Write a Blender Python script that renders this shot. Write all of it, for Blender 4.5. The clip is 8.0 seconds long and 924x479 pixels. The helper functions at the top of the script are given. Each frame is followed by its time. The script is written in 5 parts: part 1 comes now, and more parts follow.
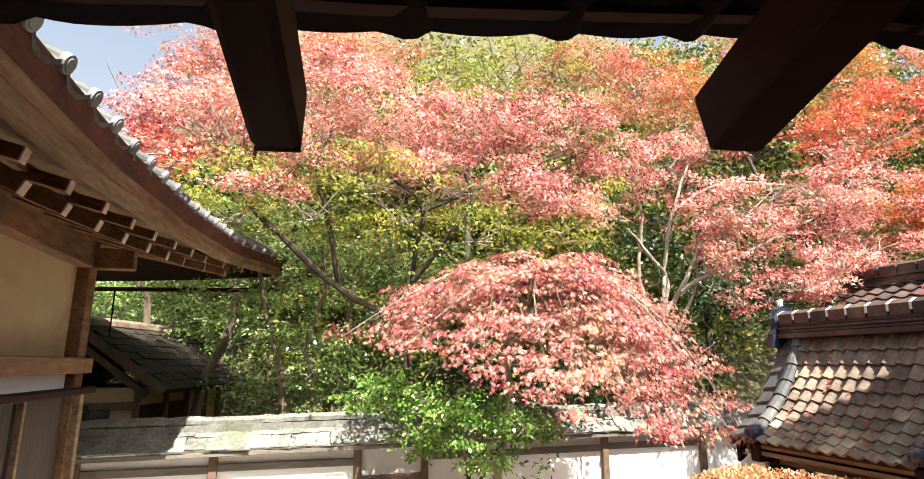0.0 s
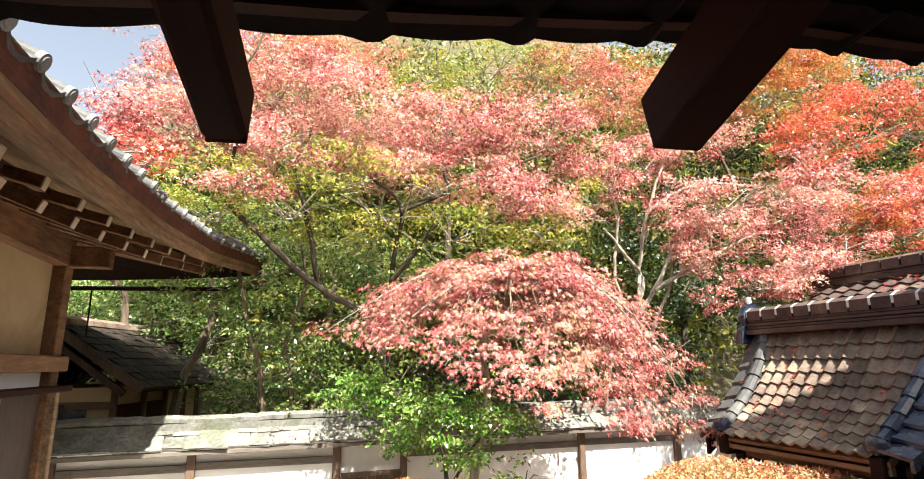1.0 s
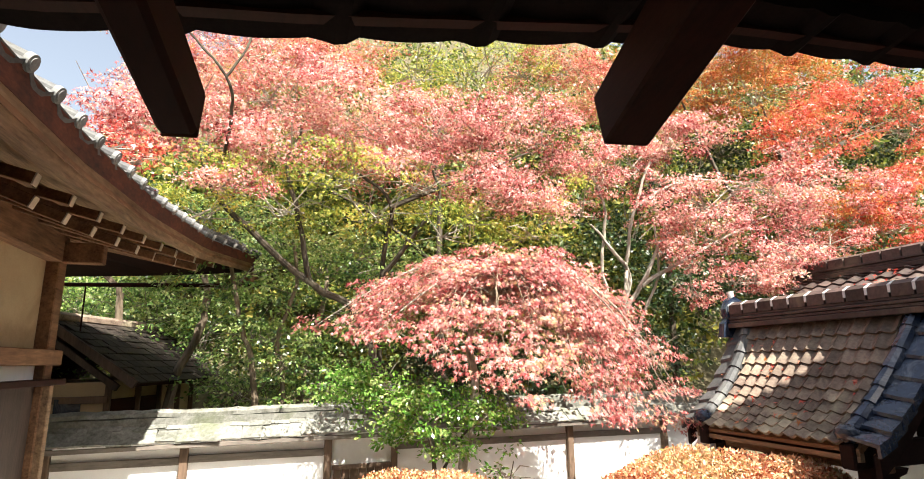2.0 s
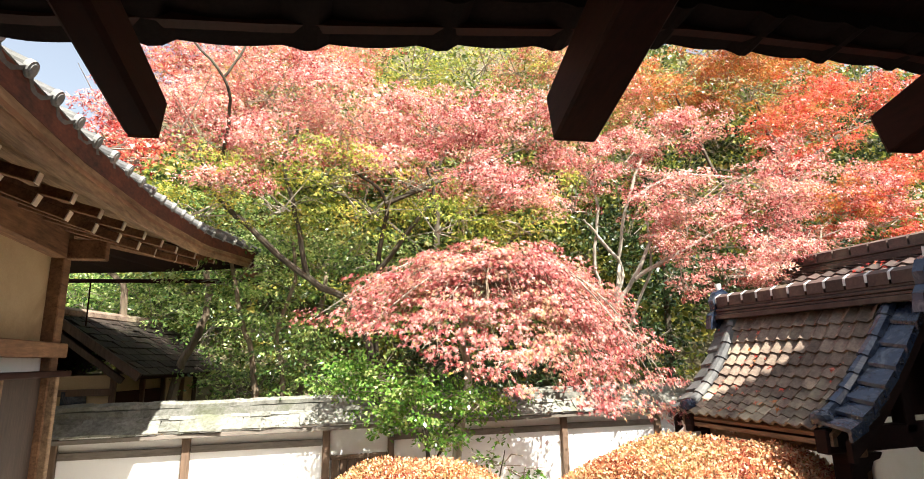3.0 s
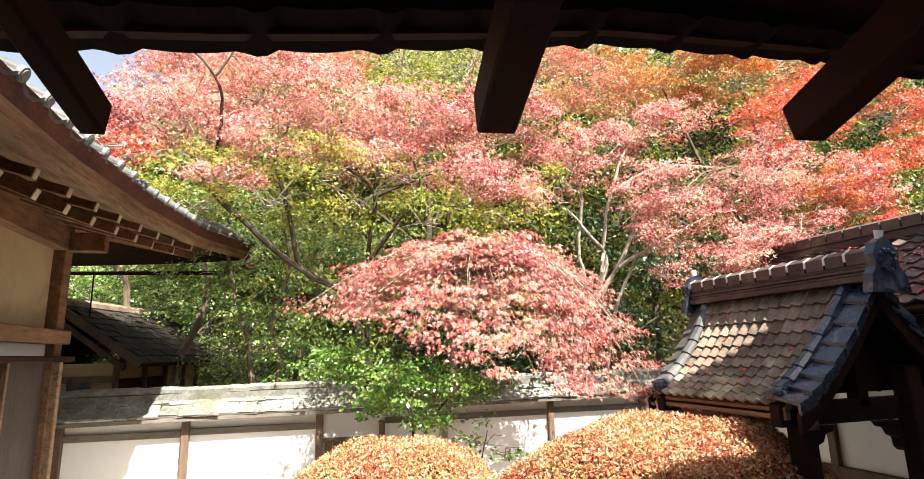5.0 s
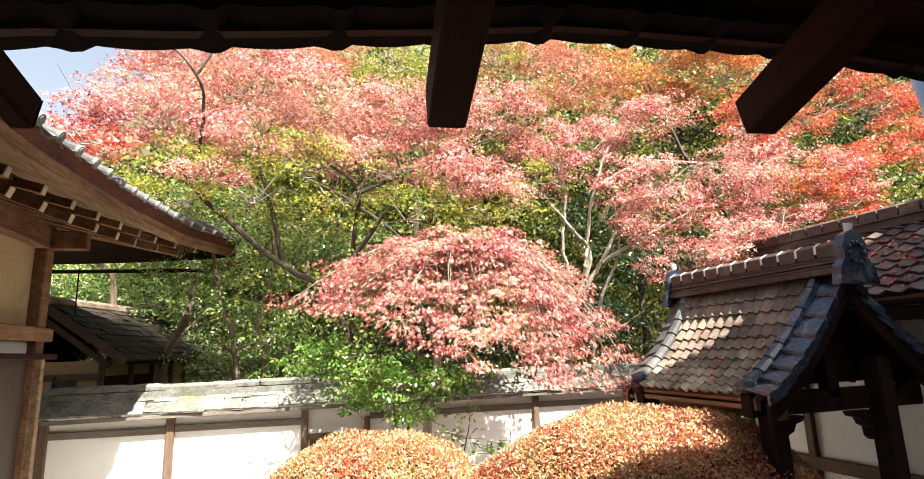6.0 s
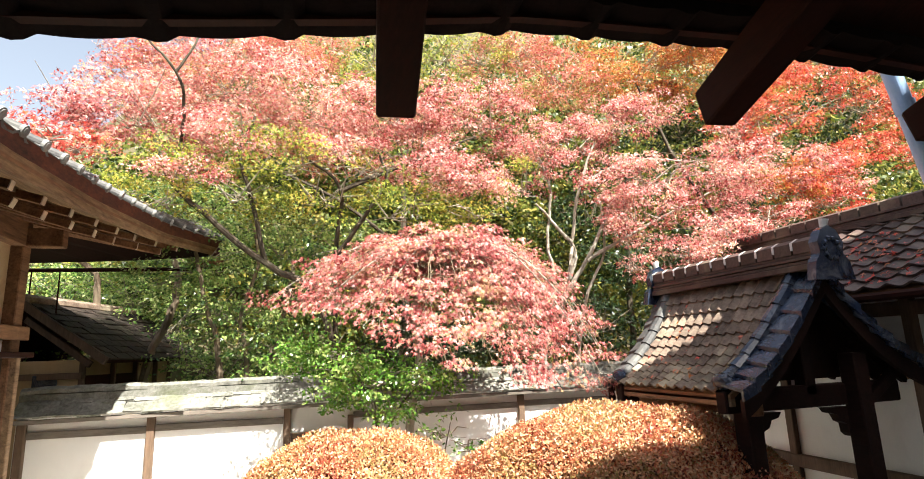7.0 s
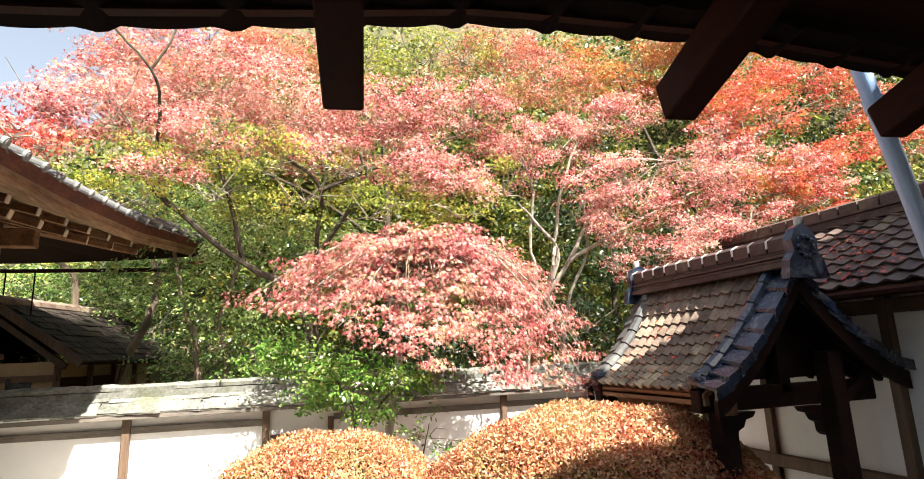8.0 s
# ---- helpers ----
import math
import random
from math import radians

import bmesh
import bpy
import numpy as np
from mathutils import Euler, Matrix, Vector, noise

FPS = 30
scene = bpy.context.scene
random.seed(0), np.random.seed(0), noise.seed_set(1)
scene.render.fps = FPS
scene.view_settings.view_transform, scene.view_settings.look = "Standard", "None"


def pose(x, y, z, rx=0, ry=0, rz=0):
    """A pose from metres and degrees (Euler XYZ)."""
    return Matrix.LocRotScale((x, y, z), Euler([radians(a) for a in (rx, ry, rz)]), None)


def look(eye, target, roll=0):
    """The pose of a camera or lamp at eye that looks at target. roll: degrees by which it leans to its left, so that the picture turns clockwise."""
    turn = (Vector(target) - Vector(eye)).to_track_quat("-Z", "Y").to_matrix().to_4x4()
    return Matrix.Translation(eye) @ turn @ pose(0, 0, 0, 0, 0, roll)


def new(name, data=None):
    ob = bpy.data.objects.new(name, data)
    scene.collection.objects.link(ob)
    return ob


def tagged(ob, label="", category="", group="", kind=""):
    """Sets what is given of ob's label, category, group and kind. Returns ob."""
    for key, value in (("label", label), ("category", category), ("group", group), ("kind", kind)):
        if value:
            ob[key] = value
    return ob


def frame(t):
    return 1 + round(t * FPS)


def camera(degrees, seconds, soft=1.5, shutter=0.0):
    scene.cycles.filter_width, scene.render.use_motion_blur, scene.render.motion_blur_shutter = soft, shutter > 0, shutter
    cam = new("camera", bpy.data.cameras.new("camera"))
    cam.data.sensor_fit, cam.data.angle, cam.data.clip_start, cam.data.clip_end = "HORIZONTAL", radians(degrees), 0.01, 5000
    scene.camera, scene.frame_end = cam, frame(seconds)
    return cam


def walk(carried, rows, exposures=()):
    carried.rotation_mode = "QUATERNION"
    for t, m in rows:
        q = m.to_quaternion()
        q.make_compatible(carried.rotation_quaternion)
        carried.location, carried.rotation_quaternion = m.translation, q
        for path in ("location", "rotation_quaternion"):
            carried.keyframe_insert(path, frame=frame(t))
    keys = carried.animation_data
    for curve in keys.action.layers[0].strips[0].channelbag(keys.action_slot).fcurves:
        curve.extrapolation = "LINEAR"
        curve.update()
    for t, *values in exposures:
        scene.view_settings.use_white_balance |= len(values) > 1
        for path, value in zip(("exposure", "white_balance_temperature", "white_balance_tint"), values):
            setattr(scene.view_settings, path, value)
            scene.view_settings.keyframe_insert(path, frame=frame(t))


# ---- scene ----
cam = camera(80.0, 8.0, soft=0.9)
PATH = [
    (0, (0.012, -0.163, 3.174), (0.562, 1.71, 3.611), -0.5),
    (0.5, (0.042, -0.219, 3.146), (0.617, 1.645, 3.586), -0.7),
    (1, (0.071, -0.288, 3.117), (0.673, 1.567, 3.558), -0.8),
    (1.5, (0.102, -0.356, 3.089), (0.717, 1.496, 3.527), -0.9),
    (3, (0.286, -0.671, 2.98), (0.877, 1.192, 3.405), -1.2),
    (3.5, (0.314, -0.778, 2.941), (0.9, 1.087, 3.363), -1.1),
    (4, (0.392, -0.887, 2.885), (0.967, 0.982, 3.306), -1.2),
    (4.5, (0.45, -0.971, 2.86), (1.018, 0.902, 3.274), -1.4),
    (6, (0.722, -1.159, 2.801), (1.299, 0.714, 3.198), -2.0),
    (6.5, (0.826, -1.175, 2.77), (1.41, 0.696, 3.168), -2.1),
    (7, (0.955, -1.189, 2.752), (1.54, 0.681, 3.152), -2.1),
    (7.5, (1.055, -1.192, 2.753), (1.652, 0.675, 3.152), -2.3),
    (8, (1.174, -1.191, 2.726), (1.78, 0.672, 3.131), -2.3),
]
EXPOSURE = 2.04

walk(cam, [(t, look(eye, target, roll)) for t, eye, target, roll in PATH],
     exposures=[(0.0, EXPOSURE - 0.08), (3.5, EXPOSURE), (8.0, EXPOSURE)])

# ---- sky and sun ----
SUN_FROM = Vector((0.20, -0.55, 0.81)).normalized()
world = bpy.data.worlds.new("world")
scene.world = world
world.use_nodes = True
wn = world.node_tree
sky = wn.nodes.new("ShaderNodeTexSky")
sky.sky_type = 'NISHITA'
sky.sun_disc = False
sky.dust_density = 3.0
sky.air_density = 1.5
sky.sun_elevation = math.asin(SUN_FROM.z)
sky.sun_rotation = math.atan2(SUN_FROM.x, SUN_FROM.y)
haze = wn.nodes.new("ShaderNodeHueSaturation")  # a thin milky haze
haze.inputs["Saturation"].default_value = 0.60
haze.inputs["Value"].default_value = 1.12
wn.links.new(sky.outputs["Color"], haze.inputs["Color"])
wn.links.new(haze.outputs["Color"], wn.nodes["Background"].inputs["Color"])
wn.nodes["Background"].inputs["Strength"].default_value = 0.054
sun = new("sun", bpy.data.lights.new("sun", 'SUN'))
sun.data.energy = 5.0
sun.data.angle = radians(0.53)
sun.data.color = (1.0, 0.95, 0.85)
sun.matrix_world = look(SUN_FROM * 50, (0, 0, 0))


# ---- materials ----
def shader(name):
    m = bpy.data.materials.new(name)
    m.use_nodes = True
    nt = m.node_tree
    return m, nt, nt.nodes["Principled BSDF"]


def ramp_node(nt, colours, fac):
    r = nt.nodes.new("ShaderNodeValToRGB")
    els = r.color_ramp.elements
    while len(els) < len(colours):
        els.new(0.5)
    for i, c in enumerate(colours):
        els[i].position = i / max(1, len(colours) - 1)
        els[i].color = (*c, 1)
    nt.links.new(fac, r.inputs["Fac"])
    return r.outputs["Color"]


def mix_colour(nt, a, b, fac, mode='MIX'):
    n = nt.nodes.new("ShaderNodeMix")
    n.data_type = 'RGBA'
    n.blend_type = mode
    if isinstance(fac, float):
        n.inputs[0].default_value = fac
    else:
        nt.links.new(fac, n.inputs[0])
    nt.links.new(a, n.inputs[6])
    nt.links.new(b, n.inputs[7])
    return n.outputs[2]


def coords(nt, stretch=(1, 1, 1)):
    tc = nt.nodes.new("ShaderNodeNewGeometry")
    mp = nt.nodes.new("ShaderNodeMapping")
    mp.inputs["Scale"].default_value = stretch
    nt.links.new(tc.outputs["Position"], mp.inputs["Vector"])
    return mp.outputs["Vector"]


def noise_node(nt, vec, scale, detail=5.0, rough=0.6, distortion=0.0):
    n = nt.nodes.new("ShaderNodeTexNoise")
    n.inputs["Scale"].default_value = scale
    n.inputs["Detail"].default_value = detail
    n.inputs["Roughness"].default_value = rough
    n.inputs["Distortion"].default_value = distortion
    nt.links.new(vec, n.inputs["Vector"])
    return n.outputs["Fac"]


def bump(nt, p, height, strength, dist):
    b = nt.nodes.new("ShaderNodeBump")
    b.inputs["Strength"].default_value = strength
    b.inputs["Distance"].default_value = dist
    nt.links.new(height, b.inputs["Height"])
    nt.links.new(b.outputs["Normal"], p.inputs["Normal"])


def surface(name, dark, light, stain, scale=3.0, grain=60.0, stretch=(1, 1, 1), rough=0.8, relief=0.3, depth=0.004,
            stain_scale=1.2, each=0.0, spec=0.3):
    """A worn surface: grain between two colours, larger stains, fine relief, and a tone of its own for each piece."""
    m, nt, p = shader(name)
    v = coords(nt, stretch)
    plain = coords(nt)
    fine = noise_node(nt, v, grain, 6.0, 0.65)
    broad = noise_node(nt, v, scale, 5.0, 0.6, 0.4)
    mott = nt.nodes.new("ShaderNodeMath")
    mott.operation = 'MULTIPLY_ADD'
    nt.links.new(fine, mott.inputs[0])
    mott.inputs[1].default_value = 0.5
    half = nt.nodes.new("ShaderNodeMath")
    half.operation = 'MULTIPLY'
    nt.links.new(broad, half.inputs[0])
    half.inputs[1].default_value = 0.5
    nt.links.new(half.outputs[0], mott.inputs[2])
    wide = nt.nodes.new("ShaderNodeMapRange")
    nt.links.new(mott.outputs[0], wide.inputs["Value"])
    wide.inputs["From Min"].default_value, wide.inputs["From Max"].default_value = 0.32, 0.68
    col = ramp_node(nt, [dark, light], wide.outputs["Result"])
    st = noise_node(nt, plain, stain_scale, 6.0, 0.7, 0.8)
    sm = nt.nodes.new("ShaderNodeMapRange")
    nt.links.new(st, sm.inputs["Value"])
    sm.inputs["From Min"].default_value, sm.inputs["From Max"].default_value = 0.5, 0.72
    sm.inputs["To Max"].default_value = 0.75
    rgb = nt.nodes.new("ShaderNodeRGB")
    rgb.outputs[0].default_value = (*stain, 1)
    col = mix_colour(nt, col, rgb.outputs[0], sm.outputs["Result"])
    if each:
        oi = nt.nodes.new("ShaderNodeObjectInfo")
        tone = ramp_node(nt, [(1 - each,) * 3, (1, 1, 1), (1 + each * 0.6,) * 3], oi.outputs["Random"])
        col = mix_colour(nt, col, tone, 1.0, 'MULTIPLY')
    nt.links.new(col, p.inputs["Base Color"])
    p.inputs["Roughness"].default_value = rough
    p.inputs["Specular IOR Level"].default_value = spec
    bump(nt, p, mott.outputs[0], relief, depth)
    return m


def leaf_material(name, colours, through_light=0.35, rough=0.45, spec=0.35):
    m, nt, p = shader(name)
    geo = nt.nodes.new("ShaderNodeNewGeometry")
    v = coords(nt)
    clump = noise_node(nt, v, 1.1, 3.0, 0.6)
    spread = nt.nodes.new("ShaderNodeMath")
    spread.operation = 'MULTIPLY_ADD'
    spread.inputs[1].default_value = 2.2
    spread.inputs[2].default_value = -1.1
    nt.links.new(clump, spread.inputs[0])
    pick = nt.nodes.new("ShaderNodeMath")
    pick.operation = 'ADD'
    pick.use_clamp = True
    nt.links.new(spread.outputs[0], pick.inputs[0])
    nt.links.new(geo.outputs["Random Per Island"], pick.inputs[1])
    col = ramp_node(nt, colours, pick.outputs[0])
    patch = noise_node(nt, v, 1.7, 3.0, 0.65)
    tone = ramp_node(nt, [(0.55, 0.46, 0.46), (0.95, 0.9, 0.9), (1.0, 1.0, 1.0), (1.12, 1.16, 1.1)], patch)
    col = mix_colour(nt, col, tone, 1.0, 'MULTIPLY')
    nt.links.new(col, p.inputs["Base Color"])
    p.inputs["Roughness"].default_value = rough
    p.inputs["Specular IOR Level"].default_value = spec
    tr = nt.nodes.new("ShaderNodeBsdfTranslucent")
    nt.links.new(col, tr.inputs["Color"])
    mx = nt.nodes.new("ShaderNodeMixShader")
    mx.inputs["Fac"].default_value = through_light
    out = nt.nodes["Material Output"]
    nt.links.new(p.outputs[0], mx.inputs[1])
    nt.links.new(tr.outputs[0], mx.inputs[2])
    nt.links.new(mx.outputs[0], out.inputs["Surface"])
    return m


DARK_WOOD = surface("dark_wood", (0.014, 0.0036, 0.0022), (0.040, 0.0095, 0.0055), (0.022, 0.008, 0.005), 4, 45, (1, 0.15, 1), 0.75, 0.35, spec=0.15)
# dark gate timber; also used where shade is put into the colour
GATE_SHADE_WOOD = surface("gate_shade_wood", (0.009, 0.004, 0.0032), (0.028, 0.011, 0.008), (0.013, 0.008, 0.006), 4, 45, (1, 0.15, 1), 0.75, 0.35, spec=0.15)
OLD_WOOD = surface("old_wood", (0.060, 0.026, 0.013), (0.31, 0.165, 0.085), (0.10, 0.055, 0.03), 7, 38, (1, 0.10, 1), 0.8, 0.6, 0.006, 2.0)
PALE_WOOD = surface("pale_wood", (0.075, 0.042, 0.023), (0.38, 0.25, 0.145), (0.12, 0.07, 0.038), 7, 38, (1, 0.10, 1), 0.8, 0.6, 0.006, 2.0)
RUST_WOOD = surface("rust_wood", (0.030, 0.010, 0.007), (0.16, 0.048, 0.024), (0.030, 0.016, 0.012), 9, 50, (1, 0.3, 1), 0.85, 0.6)
POST_WOOD = surface("post_wood", (0.075, 0.048, 0.032), (0.19, 0.125, 0.085), (0.07, 0.05, 0.036), 5, 45, (1, 1, 0.12), 0.8, 0.35)
GREY_WOOD = surface("grey_wood", (0.10, 0.085, 0.07), (0.24, 0.21, 0.18), (0.07, 0.06, 0.05), 5, 40, (0.15, 1, 1), 0.85, 0.4)
CREAM = surface("cream_plaster", (0.37, 0.27, 0.155), (0.48, 0.37, 0.225), (0.28, 0.195, 0.105), 2, 80, (1, 1, 1), 0.9, 0.12, 0.002, 0.9)
WHITE = surface("white_plaster", (0.80, 0.80, 0.79), (0.88, 0.88, 0.87), (0.70, 0.70, 0.68), 2, 90, (1, 1, 1), 0.9, 0.1, 0.002, 0.8)
COPING = surface("coping_stone", (0.07, 0.07, 0.055), (0.30, 0.30, 0.27), (0.085, 0.10, 0.045), 6, 22, (1, 1, 1), 0.9, 0.8, 0.012, 2.2, 0.25)
TILE = surface("smoked_tile", (0.068, 0.045, 0.038), (0.27, 0.205, 0.155), (0.50, 0.45, 0.31), 5, 30, (1, 1, 1), 0.72, 0.35, 0.004, 0.9, 0.35, 0.18)
SIDE_TILE = surface("dark_brown_tile", (0.030, 0.018, 0.016), (0.105, 0.068, 0.058), (0.20, 0.16, 0.11), 5, 30, (1, 1, 1), 0.6, 0.35, 0.004, 1.4, 0.4, 0.35)
TILE_GREY = surface("grey_tile", (0.035, 0.035, 0.036), (0.12, 0.12, 0.118), (0.15, 0.15, 0.13), 5, 30, (1, 1, 1), 0.65, 0.4, 0.005, 3.0, 0.3, 0.35)
# dark glossy tile with the sky's blue reflection put into its base colour
TILE_SKY_BLUE = surface("glossy_tile", (0.006, 0.010, 0.022), (0.026, 0.042, 0.082), (0.16, 0.18, 0.20), 5, 30, (1, 1, 1), 0.26, 0.3, 0.004, 4.0, 0.3, 0.6)
SHUTTER = surface("shutter_wood", (0.028, 0.020, 0.016), (0.10, 0.068, 0.052), (0.05, 0.035, 0.028), 4, 45, (1, 1, 0.12), 0.8, 0.4)
SHINGLE = surface("old_shingle", (0.014, 0.010, 0.008), (0.050, 0.038, 0.030), (0.035, 0.035, 0.018), 5, 40, (0.15, 1, 1), 0.85, 0.5, each=0.4)
# near-black colour stands in for the deep shade on the gallery eave tiles
SHADE_TILE = surface("shade_dark_tile", (0.006, 0.004, 0.004), (0.018, 0.011, 0.010), (0.010, 0.008, 0.008), 4, 40, rough=0.9, spec=0.1)
END_WHITE = surface("limewashed_end", (0.50, 0.42, 0.32), (0.70, 0.62, 0.50), (0.40, 0.30, 0.20), 5, 50, rough=0.9)
DISC = surface("disc_tile", (0.12, 0.12, 0.115), (0.30, 0.30, 0.285), (0.12, 0.12, 0.11), 5, 40, rough=0.8, each=0.3)
MORTAR = surface("lime_mortar", (0.55, 0.55, 0.53), (0.74, 0.74, 0.72), (0.36, 0.36, 0.34), 5, 60, rough=0.9)
BARK = surface("bark", (0.022, 0.017, 0.012), (0.095, 0.075, 0.052), (0.13, 0.13, 0.09), 6, 30, (1, 1, 0.3), 0.9, 0.8, 0.012, 3.0)
TAN_BARK = surface("tan_bark", (0.09, 0.065, 0.042), (0.28, 0.22, 0.155), (0.13, 0.12, 0.08), 6, 30, (1, 1, 0.3), 0.9, 0.7, 0.01, 3.0)
PALE_BARK = surface("pale_bark", (0.20, 0.17, 0.13), (0.46, 0.42, 0.35), (0.13, 0.11, 0.08), 6, 30, (1, 1, 0.3), 0.9, 0.6, 0.008, 3.0)
EARTH = surface("earth", (0.05, 0.045, 0.025), (0.14, 0.115, 0.065), (0.05, 0.07, 0.022), 2, 12, rough=0.95, relief=0.8, depth=0.03, stain_scale=0.6)
GRAVEL = surface("gravel", (0.46, 0.44, 0.39), (0.66, 0.62, 0.55), (0.38, 0.34, 0.27), 3, 60, rough=0.95, relief=0.8, depth=0.01)
# glossy pipe with a pale blue base colour
PIPE = surface("pale_blue_pipe", (0.36, 0.54, 0.86), (0.46, 0.64, 0.92), (0.42, 0.56, 0.76), 2, 40, rough=0.25, relief=0.05, spec=0.6)

LEAF_PINK = leaf_material("pink_maple_leaf", [(0.18, 0.032, 0.030), (0.46, 0.08, 0.08), (0.62, 0.19, 0.18), (0.70, 0.33, 0.30), (0.74, 0.50, 0.45), (0.62, 0.40, 0.24)], 0.35, 0.45, 0.35)
LEAF_ROSE = leaf_material("rosy_maple_leaf", [(0.20, 0.04, 0.04), (0.42, 0.085, 0.085), (0.56, 0.18, 0.165), (0.62, 0.28, 0.255), (0.66, 0.40, 0.35), (0.52, 0.36, 0.19)], 0.35, 0.45, 0.35)
LEAF_CORAL = leaf_material("coral_maple_leaf", [(0.30, 0.038, 0.03), (0.55, 0.10, 0.08), (0.64, 0.20, 0.155), (0.66, 0.34, 0.25), (0.42, 0.34, 0.09)], 0.35, 0.38, 0.5)
LEAF_RED = leaf_material("red_maple_leaf", [(0.24, 0.02, 0.015), (0.56, 0.05, 0.035), (0.66, 0.10, 0.065), (0.66, 0.22, 0.14), (0.56, 0.20, 0.05)], 0.35, 0.38, 0.5)
LEAF_ORANGE = leaf_material("orange_maple_leaf", [(0.30, 0.05, 0.015), (0.54, 0.11, 0.03), (0.58, 0.20, 0.05), (0.54, 0.27, 0.07), (0.28, 0.30, 0.06)])
LEAF_YELLOW = leaf_material("yellow_green_maple_leaf", [(0.07, 0.115, 0.016), (0.19, 0.26, 0.032), (0.33, 0.38, 0.05), (0.47, 0.46, 0.08), (0.52, 0.38, 0.08)], 0.5)
LEAF_GREEN = leaf_material("green_leaf", [(0.045, 0.105, 0.03), (0.18, 0.32, 0.075), (0.36, 0.52, 0.14), (0.60, 0.67, 0.30)], 0.45, 0.28, 0.5)
LEAF_FAR = leaf_material("far_wood_leaf", [(0.025, 0.05, 0.012), (0.08, 0.13, 0.025), (0.20, 0.23, 0.04), (0.34, 0.30, 0.06)], 0.35, 0.4, 0.4)
LEAF_HOLLY = leaf_material("glossy_green_leaf", [(0.05, 0.14, 0.02), (0.10, 0.25, 0.03), (0.17, 0.34, 0.05), (0.34, 0.44, 0.14)], 0.3, 0.24, 0.6)
LEAF_DARK = leaf_material("dark_green_leaf", [(0.012, 0.030, 0.010), (0.025, 0.055, 0.015), (0.05, 0.095, 0.025)], 0.2, 0.4, 0.4)
LEAF_HEDGE = leaf_material("azalea_leaf", [(0.30, 0.065, 0.045), (0.52, 0.175, 0.075), (0.65, 0.32, 0.15), (0.68, 0.42, 0.24), (0.70, 0.50, 0.32), (0.35, 0.27, 0.09)], 0.25, 0.45, 0.35)


# ---- building helpers ----
BASES = {}


def thing(name, at, label, category, group="", kind=""):
    ob = new(name)
    ob.location = at
    BASES[ob.name] = Vector(at)
    ob.empty_display_size = 0.1
    return tagged(ob, label, category, group, kind)


def mesh_of(name, bm, material):
    me = bpy.data.meshes.new(name)
    bmesh.ops.recalc_face_normals(bm, faces=bm.faces)
    bm.to_mesh(me)
    bm.free()
    me.materials.append(material)
    return me


def hang(ob, parent):
    base = BASES.get(parent.name, Vector((0, 0, 0)))
    ob.parent = parent
    ob.matrix_parent_inverse = Matrix.Translation(base).inverted()
    BASES[ob.name] = Vector((0, 0, 0))
    return ob


def part(name, bm, material, parent, label=""):
    """One mesh, drawn in world places, under a thing or under a part."""
    ob = new(name, mesh_of(name, bm, material))
    if parent.name in BASES and parent.type == 'EMPTY':
        hang(ob, parent)
    else:
        ob.parent = parent
        BASES[ob.name] = Vector((0, 0, 0))
    return tagged(ob, label)


def piece(name, me, parent, m):
    """One of many alike pieces that share a mesh, at the pose m."""
    ob = new(name, me)
    if parent.type == 'EMPTY':
        hang(ob, parent)
    else:
        ob.parent = parent
    ob.matrix_basis = m
    return ob


def solid(name, bm, material, label, category, kind="", group=""):
    return tagged(new(name, mesh_of(name, bm, material)), label, category, group, kind)


def frame_axes(p0, p1, up=(0, 0, 1)):
    y = (Vector(p1) - Vector(p0)).normalized()
    x = y.cross(Vector(up)).normalized()
    z = x.cross(y)
    m = Matrix((x, y, z)).transposed().to_4x4()
    m.translation = Vector(p0)
    return m


def beam(bm, p0, p1, w, h, bevel=0.006, up=(0, 0, 1)):
    """A squared timber from p0 to p1, w wide and h deep, with eased edges. p0 and p1 are the middles of its ends."""
    L = (Vector(p1) - Vector(p0)).length
    m = frame_axes(p0, p1, up)
    made = bmesh.ops.create_cube(bm, size=1.0, matrix=m @ Matrix.Translation((0, L / 2, 0)) @ Matrix.Diagonal((w, L, h, 1)))
    if bevel:
        edges = {e for v in made["verts"] for e in v.link_edges}
        bmesh.ops.bevel(bm, geom=list(edges), offset=bevel, segments=1, affect='EDGES')
    return bm


def block(bm, lo, hi, bevel=0.0):
    lo, hi = Vector(lo), Vector(hi)
    made = bmesh.ops.create_cube(bm, size=1.0, matrix=Matrix.Translation((lo + hi) / 2) @ Matrix.Diagonal((*(hi - lo), 1)))
    if bevel:
        edges = {e for v in made["verts"] for e in v.link_edges}
        bmesh.ops.bevel(bm, geom=list(edges), offset=bevel, segments=1, affect='EDGES')
    return bm


def sweep(bm, rings, closed=True, caps=True):
    """Joins rings of points, each of the same count, into a skin."""
    rows = [[bm.verts.new(p) for p in r] for r in rings]
    n = len(rows[0])
    for a, b in zip(rows, rows[1:]):
        for i in range(n if closed else n - 1):
            j = (i + 1) % n
            bm.faces.new((a[i], a[j], b[j], b[i]))
    if caps and closed:
        bm.faces.new(rows[0])
        bm.faces.new(list(reversed(rows[-1])))
    return bm


